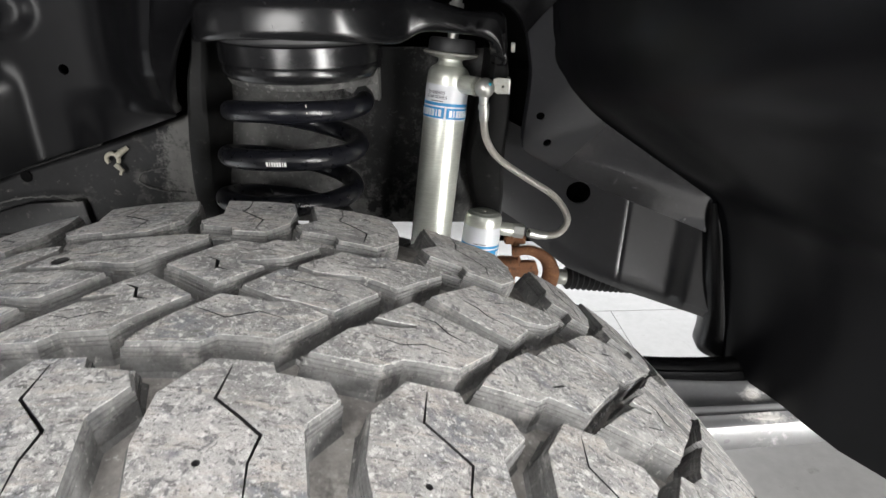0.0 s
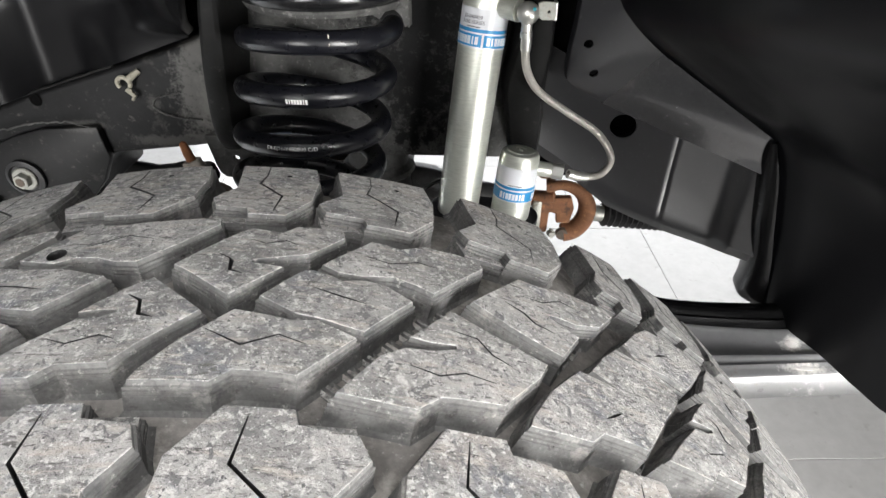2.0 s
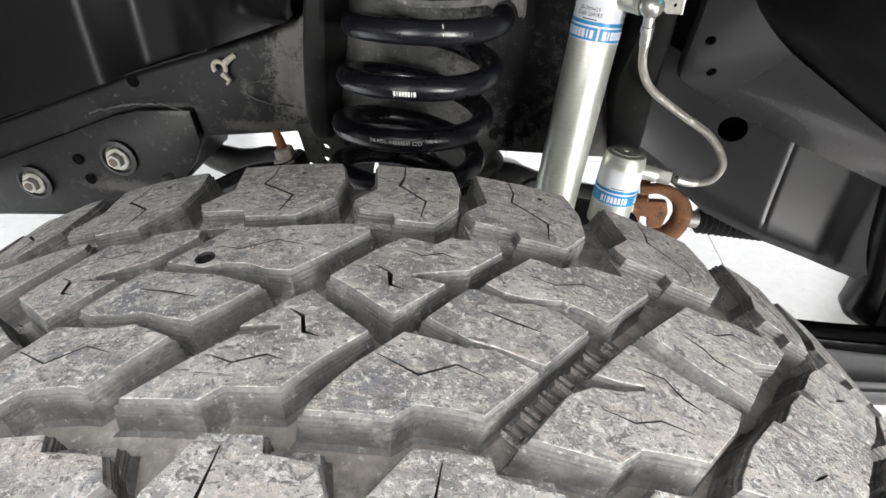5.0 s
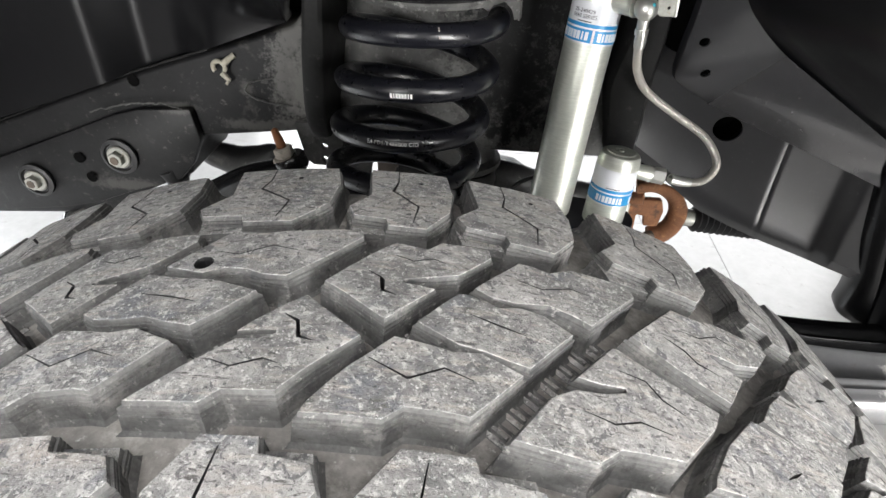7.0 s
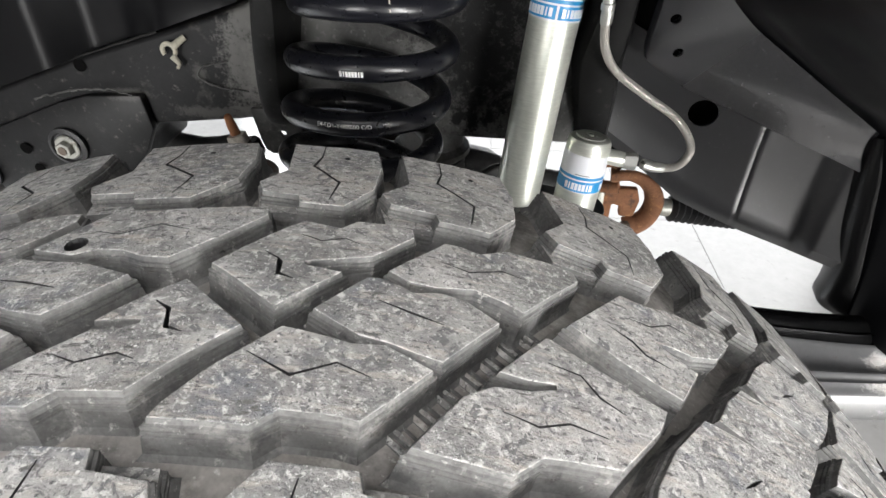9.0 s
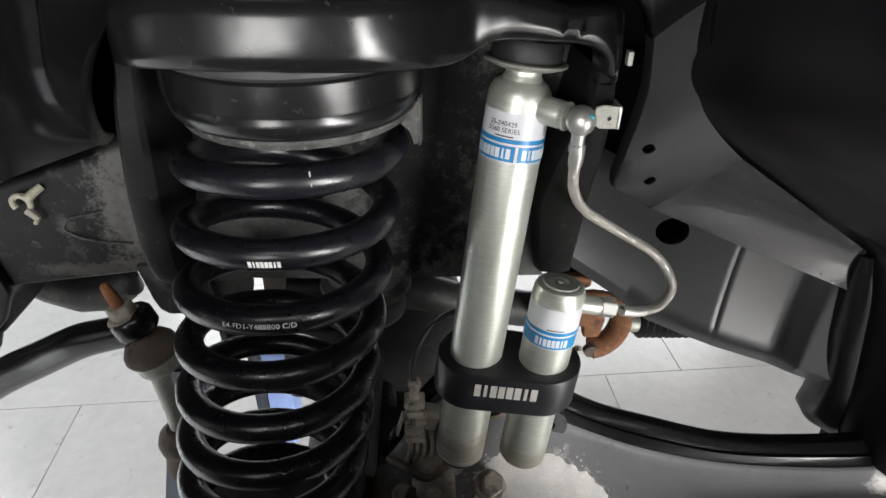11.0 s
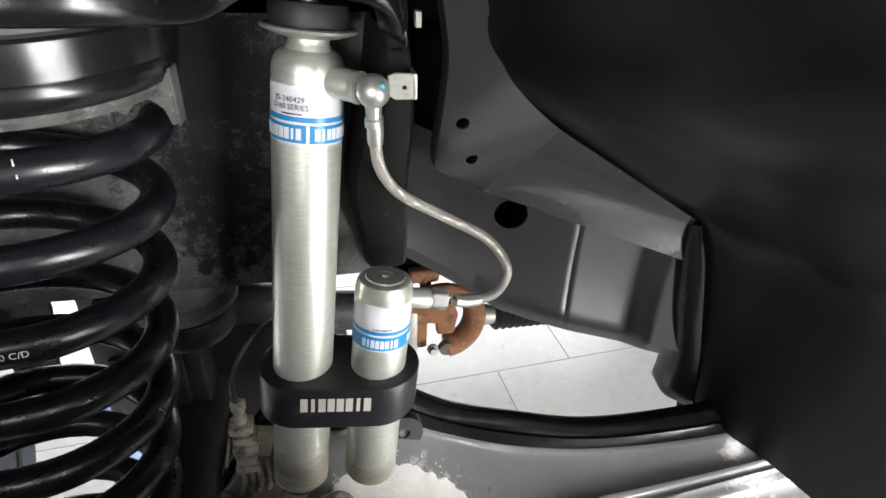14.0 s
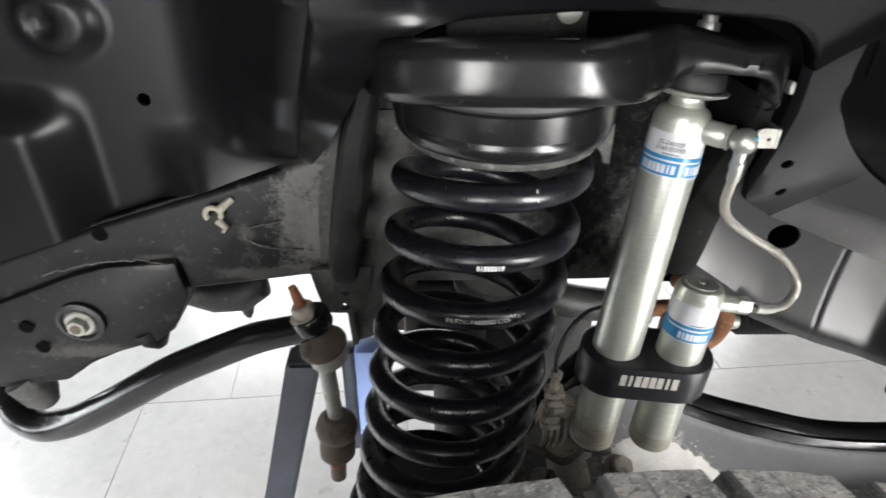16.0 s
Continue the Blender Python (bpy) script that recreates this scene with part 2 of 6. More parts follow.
M = {
    "tread": tread_material(),
    "rubber": mat("tyre_rubber_side", (0.130, 0.128, 0.126), 0.85, 0, 0.4, 70, 0.6, 260, [((0.068, 0.068, 0.070), 0.36, 38), ((0.29, 0.280, 0.266), 0.26, 60), ((0.052, 0.050, 0.050), 0.18, 120), ((0.36, 0.35, 0.335), 0.10, 260)], spec=0.2),
    "groove": mat("tyre_rubber_groove", (0.225, 0.212, 0.200), 0.88, 0, 0.35, 50, 0.6, 260, [((0.38, 0.362, 0.338), 0.30, 45), ((0.11, 0.104, 0.098), 0.24, 35), ((0.44, 0.43, 0.41), 0.10, 240)], spec=0.2),
    "coil": mat("coil_black_paint", (0.0055, 0.0057, 0.0080), 0.29, 0, 0.2, 60, spots=[((0.010, 0.010, 0.012), 0.10, 12)], spec=0.42, stains=[((0.017, 0.0168, 0.0165), -0.19, 0.985, 0.15, 0.055)]),
    "stamp": mat("white_stamp_ink", (0.72, 0.72, 0.70), 0.6, 0, 0.1, 300),
    "satin": mat("satin_black_steel", (0.006, 0.006, 0.0065), 0.22, 0, 0.2, 30, 0.03, 500, [((0.030, 0.030, 0.031), 0.01, 160)], spec=0.36, waves=0.22),
    "frame": mat("frame_black_paint", (0.007, 0.007, 0.0075), 0.45, 0, 0.4, 25, 0.2, 350, [((0.035, 0.034, 0.032), 0.11, 30), ((0.065, 0.062, 0.058), 0.06, 90)], spec=0.20, stains=[((0.095, 0.093, 0.089), -0.342, 1.165, 0.034, 0.075), ((0.095, 0.093, 0.089), -0.335, 1.225, 0.026, 0.04), ((0.13, 0.127, 0.121), -0.330, 1.150, 0.016, 0.05), ((0.07, 0.068, 0.065), -0.345, 1.105, 0.04, 0.014), ((0.045, 0.044, 0.042), -0.40, 1.098, 0.06, 0.009), ((0.045, 0.044, 0.042), -0.404, 1.148, 0.010, 0.014), ((0.045, 0.044, 0.042), -0.50, 1.117, 0.03, 0.007), ((0.125, 0.122, 0.116), -0.035, 1.21, 0.055, 0.035), ((0.125, 0.122, 0.116), -0.01, 1.24, 0.03, 0.05), ((0.045, 0.044, 0.042), -0.60, 0.996, 0.08, 0.012)]),
    "dusty": mat("dusty_black_steel", (0.040, 0.040, 0.039), 0.75, 0, 0.35, 30, 0.4, 300, [((0.076, 0.075, 0.072), 0.60, 14), ((0.14, 0.137, 0.132), 0.20, 150), ((0.016, 0.016, 0.016), 0.16, 38)], spec=0.3),
    # dusty steel with ragged near-black patches, the largest at the top
    "dusty_patched": mat("dusty_steel_with_black_patches", (0.046, 0.046, 0.045), 0.75, 0, 0.35, 30, 0.4, 300, [((0.088, 0.087, 0.084), 0.60, 14), ((0.14, 0.137, 0.132), 0.24, 150), ((0.016, 0.016, 0.016), 0.20, 30)], spec=0.25, stains=[((0.0045, 0.0045, 0.0048), -0.066, 1.29, 0.095, 0.19), ((0.0045, 0.0045, 0.0048), -0.068, 1.18, 0.052, 0.07), ((0.0045, 0.0045, 0.0048), -0.09, 1.119, 0.009, 0.017), ((0.0045, 0.0045, 0.0048), -0.072, 1.116, 0.009, 0.014), ((0.0045, 0.0045, 0.0048), -0.053, 1.122, 0.006, 0.01), ((0.0045, 0.0045, 0.0048), -0.094, 1.173, 0.008, 0.009)]),
    "dust_grey": mat("grey_dust_film", (0.090, 0.089, 0.086), 0.7, 0, 0.35, 40, 0.3, 300, [((0.05, 0.05, 0.048), 0.25, 45)], spec=0.3),
    # one liner plastic in lit and shaded copies: paler flange, panel and facet, blacker rest
    "liner": mat("liner_plastic_lit", (0.018, 0.018, 0.0205), 0.32, 0, 0.2, 14, 0.05, 700, [((0.09, 0.088, 0.085), 0.0, 240)], spec=0.9, waves=0.06),
    "liner_dark": mat("liner_smooth_plastic_shaded", (0.004, 0.004, 0.0045), 0.24, 0, 0.25, 14, 0.04, 700, spec=0.35),
    "liner_shaded": mat("liner_plastic_shaded", (0.0035, 0.0035, 0.0042), 0.32, 0, 0.3, 9, 0.06, 900, [((0.006, 0.006, 0.007), 0.03, 5)], spec=0.17),
    "liner_dull": mat("liner_dull_plastic_shaded", (0.0035, 0.0035, 0.004), 0.32, 0, 0.3, 9, 0.06, 900, [((0.008, 0.008, 0.009), 0.02, 5)], spec=0.14),
    "liner_rough": mat("liner_grained_plastic_sheen", (0.020, 0.020, 0.0225), 0.25, 0, 0.3, 20, 0.10, 900, [((0.15, 0.146, 0.14), 0.03, 260)], spec=1.0, coat=0.5),
    "zinc": mat("zinc_plated_tube", (0.60, 0.615, 0.555), 0.35, 0.66, 0.17, 190, 0.22, 420, [((0.50, 0.51, 0.47), 0.10, 16)], stretch=(0.45, 0.45, 3.2), stains=[((0.40, 0.37, 0.30), -0.02, 0.955, 0.05, 0.02), ((0.43, 0.41, 0.34), 0.04, 0.95, 0.05, 0.016)]),
    "label": mat("label_white", (0.66, 0.67, 0.70), 0.35, 0, 0.03, 60),
    "blue": mat("label_blue", (0.016, 0.225, 0.49), 0.35, 0, 0.05, 60),
    "ink": mat("label_ink", (0.02, 0.02, 0.025), 0.5),
    "clamp": mat("anodised_black_clamp", (0.011, 0.011, 0.014), 0.40, 0, 0.25, 50, 0.1, 700, [((0.07, 0.07, 0.075), 0.10, 30)]),
    "engrave": mat("bare_aluminium_lettering", (0.62, 0.60, 0.55), 0.45, 0.3, 0.1, 200),
    "steel": mat("bright_steel_fitting", (0.56, 0.56, 0.53), 0.38, 0.8, 0.08, 80),
    "hose_core": mat("hose_between_strands", (0.13, 0.125, 0.115), 0.55, 0.6, 0.1, 300),
    "hose": mat("braided_steel_hose", (0.52, 0.50, 0.46), 0.40, 0.75, 0.04, 400),
    "rust": mat("rusty_cast_iron", (0.19, 0.082, 0.038), 0.85, 0, 0.35, 60, 0.6, 300, [((0.30, 0.14, 0.06), 0.20, 90), ((0.07, 0.035, 0.022), 0.28, 40)]),
    "orange_rust": mat("orange_rusted_bolt", (0.19, 0.075, 0.03), 0.85, 0, 0.3, 90, 0.5, 400),
    "boot": mat("dusty_rubber_boot", (0.085, 0.065, 0.05), 0.75, 0, 0.35, 60, 0.4, 300, [((0.03, 0.03, 0.03), 0.3, 50)]),
    "black_rubber": mat("black_rubber", (0.014, 0.014, 0.015), 0.55, 0, 0.3, 60, 0.3, 300),
    "greysteel": mat("grey_plated_steel", (0.34, 0.34, 0.31), 0.5, 0.6, 0.25, 60, 0.2, 300, [((0.20, 0.17, 0.13), 0.2, 60)]),
    # grey base paints the reflection on the black tray; the stains are dried mud
    "arm": mat("control_arm_black_paint_sheen", (0.150, 0.150, 0.153), 0.30, 0, 0.12, 20, 0.05, 400, [((0.10, 0.06, 0.04), 0.0, 40)], coat=0.5, stains=[((0.55, 0.535, 0.515), 0.060, 0.648, 0.074, 0.055, 1), ((0.55, 0.535, 0.515), 0.441, 0.671, 0.018, 0.009, 1), ((0.55, 0.535, 0.515), 0.452, 0.640, 0.034, 0.006, 1)]),
    "white_dust": mat("dried_white_mud", (0.62, 0.60, 0.58), 0.95, 0, 0.15, 60, 0.8, 250),
    "mud": mat("dried_mud_plastic", (0.36, 0.325, 0.285), 0.9, 0, 0.35, 60, 0.6, 300, [((0.10, 0.09, 0.08), 0.3, 60)]),
    "tile": mat("floor_tile_stone", (0.245, 0.240, 0.235), 0.20, 0, 0.12, 3.5, 0.05, 200, [((0.222, 0.219, 0.214), 0.20, 5), ((0.18, 0.175, 0.168), 0.07, 14)], spec=0.75),
    "grout": mat("tile_grout", (0.17, 0.162, 0.155), 0.9, 0, 0.2, 30),
    "wall": mat("workshop_wall_grey", (0.15, 0.15, 0.155), 0.8, 0, 0.05, 2),
    "lift": mat("lift_steel_grey_blue", (0.030, 0.034, 0.047), 0.4, 0.2, 0.3, 20),
    "blue_lift": mat("lift_light_blue_paint", (0.20, 0.28, 0.52), 0.4, 0, 0.1, 10),
    "grimy": mat("grimy_cast_steel", (0.026, 0.0255, 0.0255), 0.5, 0, 0.4, 22, 0.4, 260, [((0.055, 0.050, 0.046), 0.16, 18), ((0.10, 0.095, 0.088), 0.10, 90), ((0.008, 0.008, 0.008), 0.16, 30)], spec=0.4),
    # near black that paints in the shade of holes and closed spaces
    "recess": mat("black_for_shade", (0.002, 0.002, 0.002), 0.9, spec=0.05),
    "pale_plastic": mat("pale_dirty_plastic", (0.27, 0.255, 0.205), 0.6, 0, 0.25, 80, 0.2, 300, [((0.16, 0.14, 0.11), 0.2, 70)]),
    "muddy": mat("mud_caked_plastic", (0.27, 0.24, 0.205), 0.85, 0, 0.4, 70, 0.6, 260, [((0.06, 0.055, 0.05), 0.34, 60), ((0.36, 0.33, 0.29), 0.12, 110)]),
    "worn_black": mat("worn_black_steel", (0.008, 0.008, 0.008), 0.55, 0, 0.35, 30, 0.25, 300, [((0.04, 0.039, 0.037), 0.05, 60)], spec=0.15),
    "cyan": mat("cyan_paint_mark", (0.05, 0.42, 0.52), 0.5),
}

# ---------------------------------------------------------------- mesh helpers


def mesh_of(name, bm, material, smooth=True, second=None):
    me = bpy.data.meshes.new(name)
    bmesh.ops.recalc_face_normals(bm, faces=bm.faces)
    bm.to_mesh(me)
    bm.free()
    me.materials.append(M[material])
    if second:
        me.materials.append(M[second])
    if smooth:
        me.polygons.foreach_set("use_smooth", [True] * len(me.polygons))
    return me


def part(name, bm, material, parent, label="", smooth=True, angle=35, second=None):
    """One mesh object under a thing or a part."""
    ob = new(name, mesh_of(name, bm, material, smooth, second))
    if smooth:
        ob.data.set_sharp_from_angle(angle=radians(angle))
    ob.parent = parent
    if label:
        tagged(ob, label)
    return ob


def thing(name, label, category, group="", kind="", at=(0, 0, 0)):
    ob = new(name)
    ob.empty_display_size = 0.05
    ob.location = at
    return tagged(ob, label, category, group, kind)


def shift(bm, m):
    bmesh.ops.transform(bm, matrix=m, verts=bm.verts)
    return bm


def join(*bms):
    """Several bmeshes in one."""
    out = bmesh.new()
    for b in bms:
        me = bpy.data.meshes.new("tmp")
        b.to_mesh(me)
        b.free()
        out.from_mesh(me)
        bpy.data.meshes.remove(me)
    return out


def along(a, b):
    """The pose that takes the z axis to the way from a to b."""
    a, b = Vector(a), Vector(b)
    return Matrix.Translation(a) @ Vector((0, 0, 1)).rotation_difference((b - a).normalized()).to_matrix().to_4x4()


def lathe(profile, steps=48, closed=False):
    """A turned shape about z from (radius, height) pairs."""
    bm = bmesh.new()
    rings = []
    for r, z in profile:
        if r < 1e-6:
            rings.append([bm.verts.new((0, 0, z))])
        else:
            rings.append([bm.verts.new((r * math.cos(2 * math.pi * i / steps), r * math.sin(2 * math.pi * i / steps), z)) for i in range(steps)])
    pairs = list(zip(rings, rings[1:])) + ([(rings[-1], rings[0])] if closed else [])
    for a, b in pairs:
        for i in range(steps):
            j = (i + 1) % steps
            if len(a) == 1 and len(b) == 1:
                break
            if len(a) == 1:
                bm.faces.new((a[0], b[i], b[j]))
            elif len(b) == 1:
                bm.faces.new((a[i], a[j], b[0]))
            else:
                bm.faces.new((a[i], a[j], b[j], b[i]))
    return bm


def spline(pts, n):
    """n + 1 points on a smooth line through pts."""
    pts = [Vector(p) for p in pts]
    ext = [2 * pts[0] - pts[1]] + pts + [2 * pts[-1] - pts[-2]]
    segs, out = len(pts) - 1, []
    for k in range(n + 1):
        f = k / n * segs
        i = min(int(f), segs - 1)
        t = f - i
        p0, p1, p2, p3 = ext[i:i + 4]
        out.append(0.5 * (2 * p1 + (p2 - p0) * t + (2 * p0 - 5 * p1 + 4 * p2 - p3) * t * t + (3 * p1 - p0 - 3 * p2 + p3) * t ** 3))
    return out


def tube(path, radius, sides=16, cap=True, squash=1.0):
    """A round bar along a path; radius a number or one for each point."""
    path = [Vector(p) for p in path]
    bm = bmesh.new()
    n = len(path)
    rad = radius if isinstance(radius, (list, tuple)) else [radius] * n
    up = None
    rings = []
    for i, p in enumerate(path):
        d = (path[min(i + 1, n - 1)] - path[max(i - 1, 0)]).normalized()
        if up is None:
            up = d.orthogonal().normalized()
        up = (up - d * up.dot(d)).normalized()
        side = d.cross(up)
        rings.append([bm.verts.new(p + rad[i] * (math.cos(a) * up + squash * math.sin(a) * side)) for a in (2 * math.pi * k / sides for k in range(sides))])
    for a, b in zip(rings, rings[1:]):
        for k in range(sides):
            bm.faces.new((a[k], a[(k + 1) % sides], b[(k + 1) % sides], b[k]))
    if cap:
        bm.faces.new(rings[0][::-1])
        bm.faces.new(rings[-1])
    return bm


def box(x0, x1, y0, y1, z0, z1, bevel=0.0, seg=2):
    bm = bmesh.new()
    bmesh.ops.create_cube(bm, size=1.0)
    shift(bm, Matrix.Translation(((x0 + x1) / 2, (y0 + y1) / 2, (z0 + z1) / 2)) @ Matrix.Diagonal((x1 - x0, y1 - y0, z1 - z0, 1)))
    if bevel:
        bmesh.ops.bevel(bm, geom=bm.edges, offset=bevel, segments=seg, affect="EDGES", profile=0.5)
    return bm


def plate(poly, y0, y1, bevel=0.0, seg=2):
    """A plate from an outline in x and z, between two depths y."""
    bm = bmesh.new()
    a = [bm.verts.new((x, y0, z)) for x, z in poly]
    b = [bm.verts.new((x, y1, z)) for x, z in poly]
    n = len(poly)
    bm.faces.new(a)
    bm.faces.new(b[::-1])
    for i in range(n):
        bm.faces.new((a[i], b[i], b[(i + 1) % n], a[(i + 1) % n]))
    bmesh.ops.recalc_face_normals(bm, faces=bm.faces)
    if bevel:
        bmesh.ops.bevel(bm, geom=bm.edges, offset=bevel, segments=seg, affect="EDGES", profile=0.5, clamp_overlap=True)
    return bm


def sheet(rows, thick=0.003, back=(0, 1, 0)):
    """A pressed sheet lofted through rows of points, with a thickness along back."""
    bm = bmesh.new()
    off = Vector(back) * thick
    front = [[bm.verts.new(p) for p in r] for r in rows]
    rear = [[bm.verts.new(Vector(p) + off) for p in r] for r in rows]
    nr, nc = len(rows), len(rows[0])
    for i in range(nr - 1):
        for j in range(nc - 1):
            bm.faces.new((front[i][j], front[i][j + 1], front[i + 1][j + 1], front[i + 1][j]))
            bm.faces.new((rear[i][j], rear[i + 1][j], rear[i + 1][j + 1], rear[i][j + 1]))
    for i in range(nr - 1):
        for j in (0, nc - 1):
            bm.faces.new((front[i][j], front[i + 1][j], rear[i + 1][j], rear[i][j]))
    for j in range(nc - 1):
        for i in (0, nr - 1):
            bm.faces.new((front[i][j], front[i][j + 1], rear[i][j + 1], rear[i][j]))
    return bm


def hexbolt(r=0.011, h=0.008, washer=0.015):
    """A hexagon head on a flange washer, pointing along z."""
    head = bmesh.new()
    bmesh.ops.create_cone(head, cap_ends=True, segments=6, radius1=r, radius2=r * 0.96, depth=h)
    shift(head, Matrix.Translation((0, 0, h / 2 + 0.003)))
    bmesh.ops.bevel(head, geom=head.edges, offset=r * 0.08, segments=1, affect="EDGES")
    return join(head, lathe([(0, 0), (washer, 0), (washer, 0.002), (washer * 0.9, 0.0035), (0, 0.0035)], 28))


def cut(target, tools):
    """A bmesh less the shapes of others."""
    def temp(bm):
        me = bpy.data.meshes.new("tmp")
        bmesh.ops.recalc_face_normals(bm, faces=bm.faces)
        bm.to_mesh(me)
        bm.free()
        return new("tmp", me)
    ob = temp(target)
    cutters = [temp(t) for t in tools]
    for c in cutters:
        mod = ob.modifiers.new("cut", "BOOLEAN")
        mod.operation, mod.object, mod.solver = "DIFFERENCE", c, "EXACT"
    bpy.context.view_layer.update()
    me = bpy.data.meshes.new_from_object(ob.evaluated_get(bpy.context.evaluated_depsgraph_get()))
    out = bmesh.new()
    out.from_mesh(me)
    bpy.data.meshes.remove(me)
    for o in [ob, *cutters]:
        d = o.data
        bpy.data.objects.remove(o)
        bpy.data.meshes.remove(d)
    return out


def letters(text, size):
    """The outline of a line of text as a flat mesh in x and y, centred."""
    cu = bpy.data.curves.new("tmp", "FONT")
    cu.body, cu.size, cu.align_x, cu.align_y, cu.extrude = text, size, "CENTER", "CENTER", size * 0.02
    cu.resolution_u = 3
    ob = new("tmp", cu)
    bpy.context.view_layer.update()
    me = bpy.data.meshes.new_from_object(ob.evaluated_get(bpy.context.evaluated_depsgraph_get()))
    bm = bmesh.new()
    bm.from_mesh(me)
    bpy.data.meshes.remove(me)
    bpy.data.objects.remove(ob)
    bpy.data.curves.remove(cu)
    return bm


def word_bars(width, height, count=8):
    """A row of plain upright bars in place of lettering."""
    out = []
    step = width / count
    for k in range(count):
        w = step * (0.40 if k in (1, 6) else 0.80)
        out.append(box(-width / 2 + k * step + (step - w) / 2, -width / 2 + k * step + (step + w) / 2, -height / 2, height / 2, -0.0002, 0.0002))
    return out


def wrap(bm, radius, z, turn):
    """Lays a flat mesh (x, y) round a cylinder about z; turn: the angle of its middle."""
    for v in bm.verts:
        a = turn + v.co.x / radius
        v.co = Vector(((radius + v.co.z) * math.cos(a), (radius + v.co.z) * math.sin(a), z + v.co.y))
    return bm
# ---------------------------------------------------------------- workshop shell
def structure(name, bm, material, label, category, smooth=False):
    ob = new(name, mesh_of(name, bm, material, smooth))
    return tagged(ob, label, category, kind="structure")


floor = structure("floor", box(-4.2, 4.2, -4.0, 4.6, -0.12, -0.004), "grout", "pale grey stone tile floor with thin grout joints", "floor")
structure("ceiling", box(-4.4, 4.4, -4.2, 4.8, 3.5, 3.6), "wall", "plain grey workshop ceiling", "ceiling")
structure("wall_north", box(-4.4, 4.4, 4.6, 4.8, 0, 3.5), "wall", "plain grey workshop wall", "wall")
structure("wall_south", box(-4.4, 4.4, -4.2, -4.0, 0, 3.5), "wall", "plain grey workshop wall", "wall")
structure("wall_east", box(4.2, 4.4, -4.0, 4.6, 0, 3.5), "wall", "plain grey workshop wall", "wall")
structure("wall_west", join(box(-4.4, -4.2, -4.0, -1.0, 0, 3.5), box(-4.4, -4.2, 3.4, 4.6, 0, 3.5), box(-4.4, -4.2, -1.0, 3.4, 3.05, 3.5)), "wall",
          "plain grey workshop wall with a wide open gate", "wall")

# ---------------------------------------------------------------- wheel
CROWN, BELLY, DEPTH, ROUNDS = 0.445, 0.5, 0.0155, 20
PITCH = 2 * math.pi * CROWN / ROUNDS
WHEEL = Matrix.Translation((-0.1442, 0.3, 0.8362)) @ Matrix.Rotation(radians(5), 4, "Z") @ Matrix.Rotation(-0.0187, 4, "X") @ Matrix.Translation((0, -0.0545, 0))
wheel = thing("wheel", "worn off-road wheel with a dusty grey mud-terrain tyre, steered outwards", "wheel")
wheel.matrix_world = WHEEL


def grown(poly, d):
    """An outline with every side moved outwards by d."""
    area = sum(a[0] * b[1] - b[0] * a[1] for a, b in zip(poly, poly[1:] + poly[:1]))
    if area < 0:
        poly = poly[::-1]
    out, n = [], len(poly)
    for i in range(n):
        p, q, r = Vector(poly[i - 1]), Vector(poly[i]), Vector(poly[(i + 1) % n])
        e, f = (q - p).normalized(), (r - q).normalized()
        n1, n2 = Vector((e.y, -e.x)), Vector((f.y, -f.x))
        m = (n1 + n2)
        k = max(0.35, 1 + n1.dot(n2))
        out.append(tuple(q + m * (d / k)))
    return out


